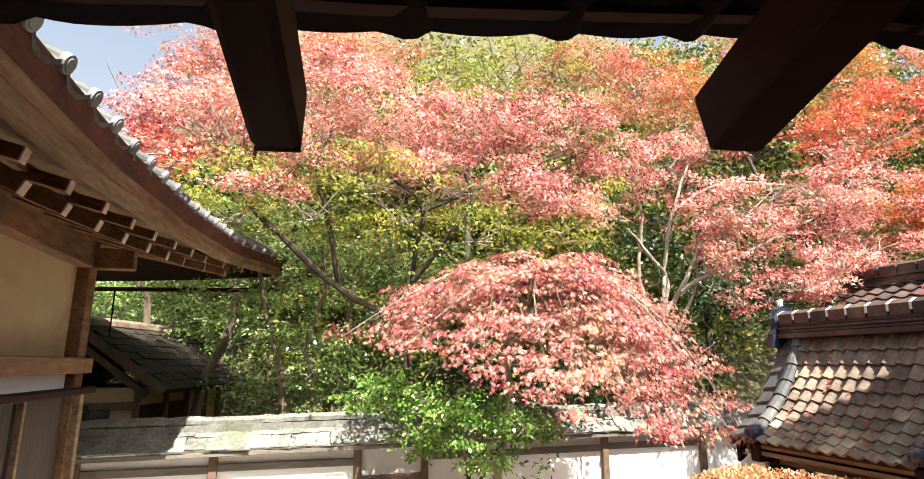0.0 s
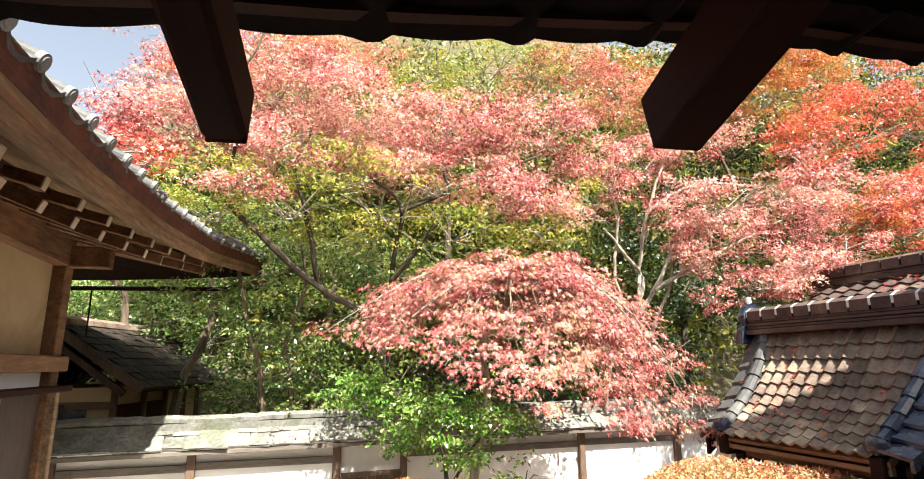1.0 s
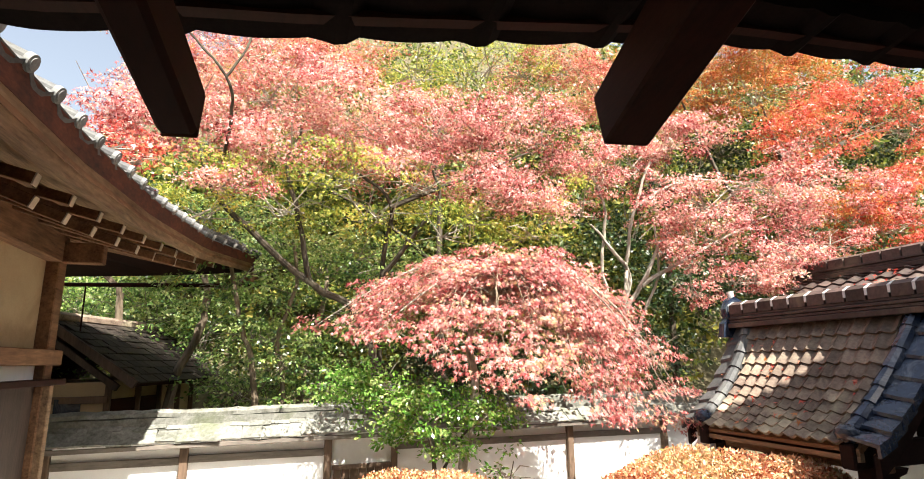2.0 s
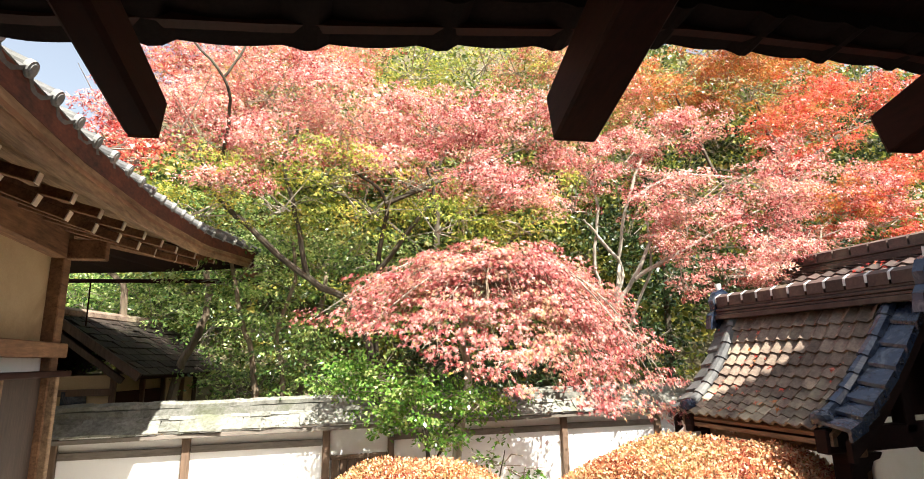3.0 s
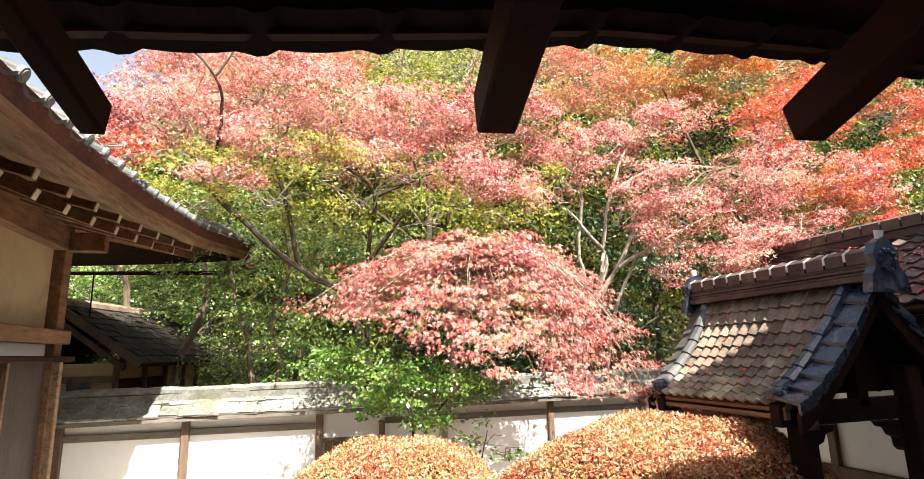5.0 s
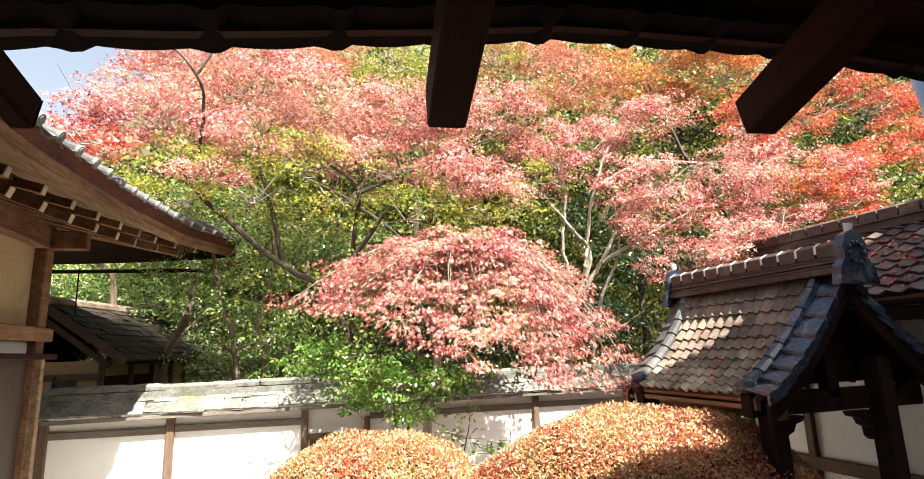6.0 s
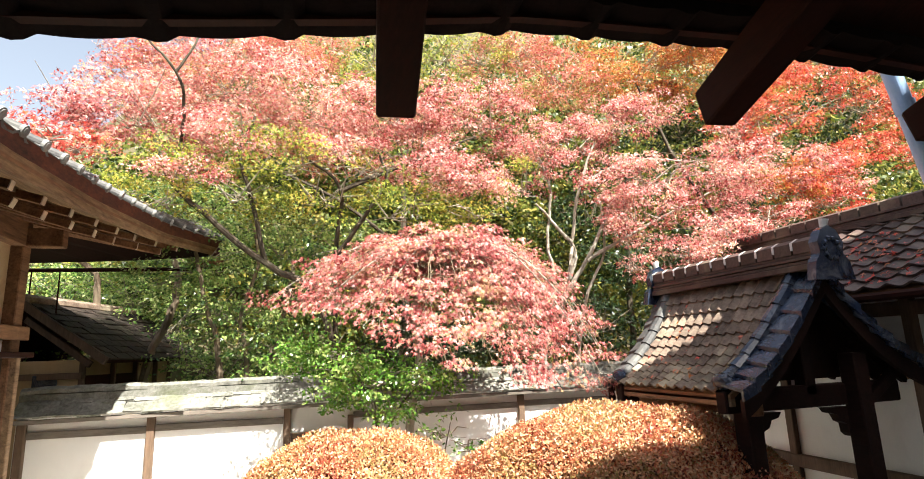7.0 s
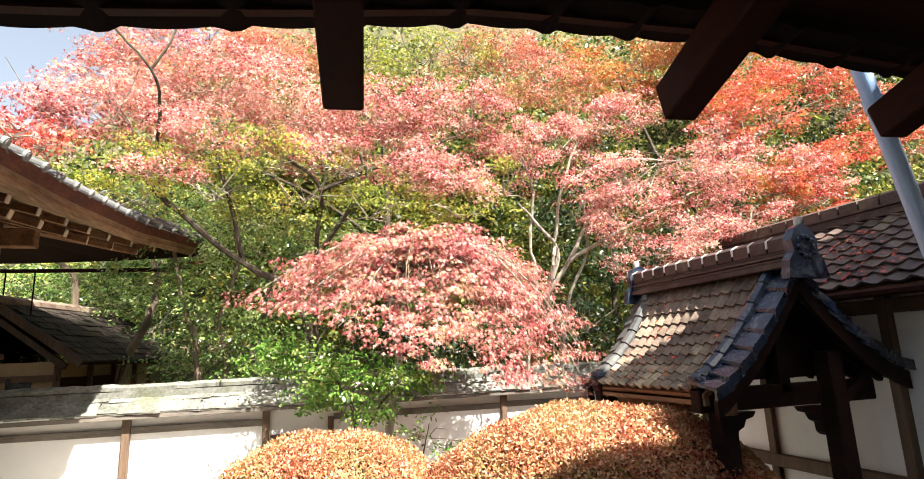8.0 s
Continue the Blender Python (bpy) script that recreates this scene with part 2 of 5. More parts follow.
def tube(bm, pts, r0, r1, sides=7, rough=0.0, rng=None):
    """A tapering, slightly uneven limb along points."""
    pts = [Vector(p) for p in pts]
    rings = []
    for i, p in enumerate(pts):
        d = (pts[min(i + 1, len(pts) - 1)] - pts[max(i - 1, 0)]).normalized()
        side = d.cross(Vector((0.31, 0.17, 0.93))).normalized()
        up = side.cross(d)
        r = r0 + (r1 - r0) * i / max(1, len(pts) - 1)
        ring = []
        for k in range(sides):
            a = 2 * math.pi * k / sides
            q = r * (1 + (rng.uniform(-rough, rough) if rng else 0))
            ring.append(p + (side * math.cos(a) + up * math.sin(a)) * q)
        rings.append(ring)
    return sweep(bm, rings)


def smooth_line(pts, n):
    """A rounded line through points (Catmull-Rom), n steps a span."""
    pts = [Vector(p) for p in pts]
    out = []
    for i in range(len(pts) - 1):
        a, b, c, d = pts[max(i - 1, 0)], pts[i], pts[i + 1], pts[min(i + 2, len(pts) - 1)]
        for k in range(n):
            t = k / n
            out.append(0.5 * (2 * b + (c - a) * t + (2 * a - 5 * b + 4 * c - d) * t * t + (3 * b - a - 3 * c + d) * t ** 3))
    return out + [pts[-1]]


# ---- ground ----
def ground_height(x, y):
    rise = max(0.0, y - 9.3)
    z = 0.42 * rise + 0.02 * rise * rise if rise < 14 else 0.42 * 14 + 0.02 * 196 + (rise - 14) * 0.25
    # the wooded hillside steepens, lower towards the west
    far = min(max(0.0, y - 17.5), 9.0)
    z += far * (1.35 if x > 1 else max(0.25, 1.35 + (x - 1) * 0.12))
    z = min(z, 26.0)
    if rise > 0:
        z += 0.25 * noise.noise(Vector((x * 0.35, y * 0.35, 0.3))) * min(1, rise)
    return z


def make_ground():
    bm = bmesh.new()
    xs = [-600, -200, -60, -25] + [-14 + 1.0 * i for i in range(50)] + [45, 80, 220, 600]
    ys = [-600, -200, -60, -15, -5, 0, 4, 8, 9.2] + [9.8 + 0.9 * i for i in range(26)] + [45, 80, 220, 600]
    rows = [[bm.verts.new((x, y, ground_height(x, y))) for x in xs] for y in ys]
    for a, b in zip(rows, rows[1:]):
        for i in range(len(xs) - 1):
            bm.faces.new((a[i], a[i + 1], b[i + 1], b[i]))
    solid("ground", bm, EARTH, "leaf-littered brown earth slope rising behind the wall", "ground", "structure")


make_ground()
bm = bmesh.new()
block(bm, (-9.0, 1.2, -0.05), (7.6, 8.5, 0.006))
solid("courtyard", bm, GRAVEL, "raked pale gravel of the courtyard", "gravel", "structure")


# ---- the roofed gallery that the camera stands in ----
EAVE = [(-2.8, 1.5, 4.04), (-0.68, 1.5, 4.155), (-0.3, 1.5, 4.22), (0.22, 1.5, 4.28), (0.82, 1.5, 4.375), (1.41, 1.5, 4.47), (2.2, 1.5, 4.61), (2.95, 1.5, 4.66), (3.8, 1.5, 4.72), (6.4, 1.5, 4.70)]


def eave_at(x):
    for a, b in zip(EAVE, EAVE[1:]):
        if x <= b[0]:
            u = (x - a[0]) / (b[0] - a[0])
            return Vector((x, a[1] + (b[1] - a[1]) * u, a[2] + (b[2] - a[2]) * u))
    return Vector(EAVE[-1])


def gallery():
    bm = bmesh.new()
    beam(bm, (-4, -2.2, 1.0), (6.3, -2.2, 1.0), 6.4, 0.12, 0.004, (0, 0, 1))
    solid("gallery_floor", bm, DARK_WOOD, "dark board floor of the gallery", "floor", "structure")
    bm = bmesh.new()
    block(bm, (-4, -5.5, 0), (6.3, -5.3, 6.6))
    solid("wall_gallery", bm, DARK_WOOD, "plain dark boarded wall behind the gallery", "wall", "structure")
    # boarded underside, following the eave
    bm = bmesh.new()
    xs = [-2.6 + 0.25 * i for i in range(36)]
    low = []
    for x in xs:
        e = eave_at(x)
        low.append((e + Vector((0, -0.02, 0.06)), e + Vector((0, -7.05, 2.2))))
    rows = [[bm.verts.new(p) for p in (a, b, b + Vector((0, 0, 0.12)), a + Vector((0, 0, 0.10)))] for a, b in low]
    for a, b in zip(rows, rows[1:]):
        for i in range(4):
            j = (i + 1) % 4
            bm.faces.new((a[i], a[j], b[j], b[i]))
    bm.faces.new(rows[0])
    bm.faces.new(list(reversed(rows[-1])))
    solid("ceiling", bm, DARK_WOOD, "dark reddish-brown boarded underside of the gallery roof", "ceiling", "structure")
    # fascia board under the tiles
    roof = thing("gallery_roof", (2.0, 0.8, 4.2), "dark tiled gallery eave with a scalloped edge in deep shade", "roof", kind="structure")
    bm = bmesh.new()
    rings = []
    for x in xs:
        e = eave_at(x)
        rings.append([e + Vector((0, dy, dz)) for dy, dz in ((-0.12, 0.0), (-0.06, 0.0), (-0.06, 0.17), (-0.12, 0.17))])
    sweep(bm, rings)
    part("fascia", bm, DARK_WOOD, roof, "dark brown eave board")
    # wavy eave tiles
    x = -2.5
    while x < 5.8:
        pitch = 0.58
        bm = bmesh.new()
        rings = []
        for k in range(13):
            u = k / 12
            e = eave_at(x + u * pitch)
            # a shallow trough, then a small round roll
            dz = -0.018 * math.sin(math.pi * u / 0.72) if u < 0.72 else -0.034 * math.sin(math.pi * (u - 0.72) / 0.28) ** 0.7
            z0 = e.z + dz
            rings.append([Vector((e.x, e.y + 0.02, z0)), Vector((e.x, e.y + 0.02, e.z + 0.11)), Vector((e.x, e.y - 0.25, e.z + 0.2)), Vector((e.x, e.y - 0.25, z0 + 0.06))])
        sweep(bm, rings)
        # shade is put into the tile colour, so the edge reads as a silhouette
        part("eave_tile", bm, SHADE_TILE, roof)
        x += pitch


def rafter(end, w, h, label="dark brown rafter with a squared end"):
    """A sloping arm whose lower outer corner is at end."""
    ob = thing("rafter", (end[0], end[1] - 2.0, end[2] + 0.6), label, "rafter", "gallery rafters")
    d = Vector((0.13, 0.955, -0.265)).normalized()
    m = frame_axes(Vector(end) - d * 3.6, end)
    up = m.to_3x3() @ Vector((0, 0, 1))
    side = m.to_3x3() @ Vector((1, 0, 0))
    mid = Vector(end) + up * (h / 2) + side * (w / 2)
    bm = bmesh.new()
    beam(bm, mid - d * 3.6, mid, w, h, 0.010)
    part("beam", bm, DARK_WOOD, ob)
    bm = bmesh.new()
    beam(bm, mid, mid + d * 0.006, w * 0.93, h * 0.93, 0.002)
    part("end_grain", bm, RUST_WOOD, ob, "reddish cut end of the rafter")


gallery()


def shade_casters():
    # unseen wall and roofs, added only to block sun from the gate side
    bm = bmesh.new()
    block(bm, (7.4, -9.0, 0), (12.0, -4.4, 7.9))
    solid("wall_shade_caster", bm, CREAM, "plain unseen wall added under the shade-casting roofs", "wall", "structure")
    bm = bmesh.new()
    # the edge climbs westward so that its shadow crosses the gate roof diagonally
    eave = [(6.50, 7.3, 9.80), (6.76, 7.4, 9.15), (6.87, 7.5, 8.60), (6.95, 7.6, 8.20), (7.11, 7.65, 8.00), (7.4, 7.7, 7.95), (8.0, 8.0, 7.95)]
    sweep(bm, [[Vector((x0, 0.6, z)), Vector((x0, 0.6, z + 0.12)), Vector((x1, -4.6, 10.3)), Vector((x1, -10.0, 8.2)), Vector((x1, -10.0, 8.1)), Vector((x1, -4.6, 10.15))] for x0, x1, z in eave])
    solid("roof_main_hall", bm, TILE, "unseen tiled roof added to shade the gate roof", "roof", "structure")
    # second, higher unseen roof that keeps the side hall tiles shaded
    bm = bmesh.new()
    sweep(bm, [[Vector((x, 0.4, 9.9)), Vector((x, 0.4, 10.1)), Vector((x, -4.6, 12.6)), Vector((x, -10.0, 10.1)), Vector((x, -10.0, 9.9)), Vector((x, -4.6, 12.4))] for x in (7.9, 14.5)])
    block(bm, (8.2, -9.2, 0), (14.0, -4.2, 10.2))
    solid("roof_upper_hall", bm, TILE, "unseen upper roof added to shade the side hall roof", "roof", "structure")


shade_casters()
rafter((-0.065, 0.60, 3.46), 0.068, 0.11)
rafter((1.32, 1.29, 3.87), 0.19, 0.24)
rafter((3.19, 1.22, 3.97), 0.19, 0.24)
rafter((4.86, 1.20, 4.00), 0.19, 0.24)


# ---- the plaster boundary wall ----
WALL_Y = 8.5


def boundary_wall():
    bm = bmesh.new()
    block(bm, (-2.75, WALL_Y, 0), (8.0, WALL_Y + 0.24, 2.16))
    w = solid("wall_north", bm, WHITE, "white plastered boundary wall with dark timber posts", "wall", "structure")
    BASES[w.name] = Vector((0, 0, 0))
    for x in (-2.66, -1.02, 0.93, 4.98, 6.9):
        bm = bmesh.new()
        beam(bm, (x, WALL_Y - 0.03, 0), (x, WALL_Y - 0.03, 2.02), 0.11, 0.10, 0.008, (0, 1, 0))
        part("post", bm, POST_WOOD, w, "weathered brown wall post")
    for a, b in ((-2.6, -1.08), (-0.96, 0.87), (1.98, 4.92), (5.04, 6.84)):
        bm = bmesh.new()
        beam(bm, (a, WALL_Y - 0.015, 1.80), (b, WALL_Y - 0.015, 1.78), 0.05, 0.10, 0.005)
        part("rail", bm, GREY_WOOD, w, "grey weathered wall rail")
    # little timber hatch in the wall
    hatch = thing("wall_hatch", (1.45, WALL_Y - 0.03, 0), "low brown timber hatch set in the plaster wall", "hatch", kind="structure")
    bm = bmesh.new()
    beam(bm, (1.93, WALL_Y - 0.04, 0), (1.93, WALL_Y - 0.04, 1.80), 0.09, 0.10, 0.006, (0, 1, 0))
    part("jamb", bm, POST_WOOD, hatch)
    bm = bmesh.new()
    beam(bm, (1.0, WALL_Y - 0.04, 1.55), (1.88, WALL_Y - 0.04, 1.55), 0.08, 0.06, 0.006)
    part("lintel", bm, POST_WOOD, hatch)
    for k in range(7):
        bm = bmesh.new()
        x = 1.02 + k * 0.124
        block(bm, (x, WALL_Y - 0.035, 0.1), (x + 0.117, WALL_Y - 0.012, 1.515), 0.004)
        part("board", bm, POST_WOOD, hatch)
    # eave board of the coping
    cop = thing("wall_coping", (2.5, WALL_Y + 0.1, 2.05), "mossy grey shingled coping along the wall top", "coping", kind="structure")
    bm = bmesh.new()
    beam(bm, (-2.75, WALL_Y - 0.20, 2.00), (8.0, WALL_Y - 0.20, 2.00), 0.05, 0.06, 0.006)
    part("eave_board", bm, GREY_WOOD, cop, "grey timber eave strip")
    bm = bmesh.new()
    block(bm, (-2.75, WALL_Y - 0.17, 2.06), (8.0, WALL_Y + 0.4, 2.09))
    part("bed", bm, GREY_WOOD, cop)
    rng = random.Random(5)
    bms = []
    for v in range(4):
        bm = bmesh.new()
        beam(bm, (0, 0, 0), (0, 0.27 + 0.02 * v, 0), 0.272 + 0.008 * v, 0.032, 0.008)
        for vert in bm.verts:
            vert.co += Vector([rng.uniform(-0.012, 0.012) for _ in range(3)])
        bms.append(mesh_of("slab", bm, COPING))
    x, k = -2.75, 0
    while x < 7.9:
        for row, (y0, z0) in enumerate(((WALL_Y - 0.25, 2.06), (WALL_Y - 0.06, 2.21))):
            m = pose(x + 0.15 + (0.11 if row else 0), y0 + rng.uniform(-0.015, 0.015), z0 + rng.uniform(-0.012, 0.012), 36 + rng.uniform(-4, 4), rng.uniform(-2.5, 2.5), rng.uniform(-3, 3))
            piece("slab", bms[rng.randrange(4)], cop, m)
            k += 1
        x += 0.272
    bm = bmesh.new()
    rings = []
    x = -2.75
    while x < 8.0:
        z = 2.40 + rng.uniform(-0.012, 0.012)
        rings.append([Vector((x, WALL_Y + 0.11 + 0.10 * math.cos(a), z + 0.07 * math.sin(a))) for a in (0, 0.7, 1.4, 2.1, 2.8, 3.6, 4.7, 5.7)])
        x += 0.14
    sweep(bm, rings)
    part("ridge_roll", bm, COPING, cop, "rounded grey ridge along the coping")
    bm = bmesh.new()
    block(bm, (-2.75, WALL_Y + 0.0, 2.10), (8.0, WALL_Y + 0.22, 2.36))
    part("core", bm, COPING, cop)


boundary_wall()


# ---- the hall with the upturned eave ----
FX = -2.4
HALL_EAVE = [(-1.25, -1.5, 4.23), (-1.22, 1.5, 4.23), (-1.20, 3.6, 4.25), (-1.12, 5.4, 4.33), (-0.90, 7.6, 4.46), (-0.32, 9.5, 4.58)]


def along(line, y):
    for a, b in zip(line, line[1:]):
        if y <= b[1]:
            u = (y - a[1]) / (b[1] - a[1])
            return Vector([a[i] + (b[i] - a[i]) * u for i in range(3)])
    return Vector(line[-1])


def temple_hall():
    hall = thing("temple_hall", (FX, 5, 0), "old timber temple hall with cream plaster and an upturned tiled eave", "building")
    bm = bmesh.new()
    block(bm, (FX - 0.10, 0.5, 0.0), (FX - 0.02, 6.9, 4.6))
    part("wall", bm, CREAM, hall, "cream plaster wall panel, faintly stained")
    bm = bmesh.new()
    block(bm, (FX - 6, 6.98, 0.0), (FX - 0.08, 7.06, 4.6))
    part("wall", bm, CREAM, hall)
    for y in (7.03, 3.4):
        bm = bmesh.new()
        beam(bm, (FX, y, 0), (FX, y, 4.5), 0.22, 0.22, 0.012, (0, 1, 0))
        part("post", bm, OLD_WOOD, hall, "square brown timber post")
    bm = bmesh.new()
    beam(bm, (FX + 0.05, 0.5, 3.18), (FX + 0.05, 7.28, 3.18), 0.20, 0.17, 0.012)
    part("tie_beam", bm, OLD_WOOD, hall, "brown timber rail across the plaster")
    bm = bmesh.new()
    beam(bm, (FX + 0.02, 0.5, 4.42), (FX + 0.02, 7.1, 4.42), 0.20, 0.32, 0.012)
    part("wall_plate", bm, OLD_WOOD, hall, "broad weathered head beam")
    bm = bmesh.new()
    block(bm, (FX - 0.02, 0.5, 2.90), (FX + 0.012, 6.92, 3.09))
    part("plaster_strip", bm, WHITE, hall, "narrow white plaster strip over the lintel")
    bm = bmesh.new()
    beam(bm, (FX + 0.08, 0.5, 2.91), (FX + 0.08, 7.35, 2.91), 0.24, 0.07, 0.010)
    part("lintel", bm, DARK_WOOD, hall, "dark projecting lintel board")
    # sliding shutters below the lintel
    for y in (0.8, 2.1, 3.52, 4.7, 5.85):
        bm = bmesh.new()
        block(bm, (FX + 0.0, y, 0.6), (FX + 0.035, y + 1.08, 2.88), 0.006)
        sh = part("shutter", bm, SHUTTER, hall, "dark brown boarded shutter")
        bm = bmesh.new()
        beam(bm, (FX + 0.05, y + 0.05, 0.6), (FX + 0.05, y + 0.05, 2.88), 0.06, 0.05, 0.005, (0, 1, 0))
        part("stile", bm, PALE_WOOD, sh)
    bm = bmesh.new()
    beam(bm, (FX + 0.12, 6.99, 0), (FX + 0.12, 6.99, 2.88), 0.12, 0.10, 0.008, (0, 1, 0))
    part("jamb", bm, PALE_WOOD, hall, "pale worn door jamb")
    # bracket on the corner post
    bm = bmesh.new()
    beam(bm, (FX, 7.03, 4.38), (FX + 0.52, 7.03, 4.38), 0.16, 0.24, 0.012)
    part("bracket", bm, OLD_WOOD, hall)
    # two tiers of rafters, with pale cut ends
    y = 0.2
    while y < 9.1:
        e = along(HALL_EAVE, y)
        lift = e.z - 4.23
        bm = bmesh.new()
        beam(bm, (FX - 0.3, min(y, 7.0 + (y - 7.0) * 0.35), 4.72), (e.x - 0.52, y, 4.25 + lift * 0.9), 0.085, 0.095, 0.006)
        low = part("rafter", bm, OLD_WOOD, hall)
        bm = bmesh.new()
        q = Vector((e.x - 0.52, y, 4.25 + lift * 0.9)) - Vector((FX - 0.3, min(y, 7.0 + (y - 7.0) * 0.35), 4.72))
        q.normalize()
        end = Vector((e.x - 0.52, y, 4.25 + lift * 0.9))
        beam(bm, end, end + q * 0.012, 0.088, 0.098, 0.003)
        part("end_cap", bm, END_WHITE, low, "pale limewashed rafter end")
        y2 = y + 0.0
        bm = bmesh.new()
        inner = Vector((e.x - 0.95, y2, 4.46 + lift * 0.9))
        end = Vector((e.x - 0.27, y2, 4.275 + lift))
        beam(bm, inner, end, 0.075, 0.085, 0.006)
        fly = part("flying_rafter", bm, OLD_WOOD, hall)
        bm = bmesh.new()
        q = (end - inner).normalized()
        beam(bm, end, end + q * 0.012, 0.078, 0.088, 0.003)
        part("end_cap", bm, END_WHITE, fly, "pale limewashed rafter end")
        y += 0.60
    # the batten between the tiers, eave board, rust-stained fascia and the soffit boards
    ys = [-1.5 + 0.4 * i for i in range(28)]
    bm = bmesh.new()
    sweep(bm, [[along(HALL_EAVE, y) + Vector((dx, 0, dz)) for dx, dz in ((-0.56, 0.12), (-0.49, 0.11), (-0.49, 0.17), (-0.56, 0.18))] for y in ys])
    part("batten", bm, PALE_WOOD, hall, "pale batten over the lower rafters")
    bm = bmesh.new()
    sweep(bm, [[along(HALL_EAVE, y) + Vector((dx, 0, dz)) for dx, dz in ((-0.16, 0.06), (-0.03, 0.02), (0.046, 0.158), (-0.10, 0.17))] for y in ys])
    part("eave_board", bm, PALE_WOOD, hall, "broad pale eave board")
    bm = bmesh.new()
    sweep(bm, [[along(HALL_EAVE, y) + Vector((dx, 0, dz)) for dx, dz in ((-0.005, 0.090), (0.022, 0.082), (0.036, 0.108), (0.01, 0.112))] for y in ys])
    part("eave_strip", bm, OLD_WOOD, hall, "darker strip along the eave board")
    bm = bmesh.new()
    sweep(bm, [[along(HALL_EAVE, y) + Vector((dx, 0, dz)) for dx, dz in ((-0.08, 0.16), (0.052, 0.155), (0.092, 0.285), (-0.05, 0.30))] for y in ys])
    part("fascia", bm, RUST_WOOD, hall, "rust-brown upper fascia")
    bm = bmesh.new()
    rows = []
    for y in ys:
        e = along(HALL_EAVE, y)
        yi = min(y, 7.0 + (y - 7.0) * 0.35) if y > 7 else y
        rows.append([bm.verts.new(p) for p in (e + Vector((0.0, 0, 0.19)), Vector((FX - 0.3, yi, 4.86)), Vector((FX - 0.3, yi, 4.92)), e + Vector((0, 0, 0.24)))])
    for a, b in zip(rows, rows[1:]):
        for i in range(4):
            j = (i + 1) % 4
            bm.faces.new((a[i], a[j], b[j], b[i]))
    bm.faces.new(rows[0])
    bm.faces.new(list(reversed(rows[-1])))
    part("soffit", bm, PALE_WOOD, hall, "pale soffit boards")
    # the far eave, seen from beneath, with its thin iron gutter
    bm = bmesh.new()
    rows = []
    for k in range(12):
        u = k / 11
        a = Vector((-0.32, 9.5, 4.62)).lerp(Vector((-7.5, 9.0, 4.36)), min(1, u * 1.0))
        a.z = 4.36 + 0.26 * (1 - u) ** 3
        b = Vector((-2.7 - 4.8 * u, 7.05, 4.86))
        rows.append([bm.verts.new(p) for p in (a, b, b + Vector((0, 0, 0.06)), a + Vector((0, 0, 0.22)))])
    for a, b in zip(rows, rows[1:]):
        for i in range(4):
            j = (i + 1) % 4
            bm.faces.new((a[i], a[j], b[j], b[i]))
    bm.faces.new(rows[0])
    bm.faces.new(list(reversed(rows[-1])))
    # the shade beneath this eave is put into the near-black colour
    part("far_soffit", bm, GATE_SHADE_WOOD, hall, "underside of the far eave, coloured dark for shade")
    bm = bmesh.new()
    beam(bm, (-0.25, 9.55, 4.50), (-0.75, 9.50, 4.44), 0.10, 0.09, 0.008)
    part("corner_rafter", bm, OLD_WOOD, hall, "brown corner rafter tip")
    bm = bmesh.new()
    tube(bm, [(-0.2, 9.62, 4.40), (-3.0, 9.5, 4.33), (-7.0, 9.3, 4.30)], 0.035, 0.035, 8)
    g = part("gutter", bm, DARK_WOOD, hall, "thin dark gutter")
    for x in (-2.75, -3.15):
        bm = bmesh.new()
        tube(bm, [(x, 9.45, 4.3), (x, 9.47, 3.4)], 0.012, 0.012, 6)
        part("rain_chain", bm, DARK_WOOD, g, "thin hanging rain chain")
    # roof skin, rolls and round end tiles
    bm = bmesh.new()
    rows = []
    for y in ys:
        e = along(HALL_EAVE, y)
        yi = y if y < 6 else 6 + (y - 6) * 0.25
        rows.append([bm.verts.new(p) for p in (e + Vector((0.10, 0, 0.29)), e + Vector((-0.9, (yi - y) * 0.35, 0.66)), Vector((-5.5, yi, 7.2)), Vector((-5.5, yi, 7.0)), e + Vector((0.03, 0, 0.25)))])
    for a, b in zip(rows, rows[1:]):
        for i in range(5):
            j = (i + 1) % 5
            bm.faces.new((a[i], a[j], b[j], b[i]))
    bm.faces.new(rows[0])
    bm.faces.new(list(reversed(rows[-1])))
    roof = part("roof", bm, TILE_GREY, hall, "grey tiled roof slope")
    bm = bmesh.new()
    tube(bm, [(0, 0, 0), (0, 0.28, 0)], 0.048, 0.048, 12)
    roll = mesh_of("roll_tile", bm, TILE_GREY)
    bm = bmesh.new()
    tube(bm, [(0, 0, 0), (0, -0.03, 0)], 0.054, 0.051, 16)
    tube(bm, [(0, -0.03, 0), (0, -0.036, 0)], 0.036, 0.034, 16)
    disc = mesh_of("end_tile", bm, DISC)
    bm = bmesh.new()
    sweep(bm, [[Vector((x, y, -0.06 + 0.05 * (x / 0.13) ** 2 + dz)) for x, dz in ((-0.15, 0), (-0.07, 0), (0, 0), (0.07, 0), (0.15, 0), (0.15, 0.03), (0.07, 0.03), (0, 0.03), (-0.07, 0.03), (-0.15, 0.03))] for y in (-0.02, 0.3)])
    flat = mesh_of("flat_tile", bm, TILE_GREY)
    y = -1.0
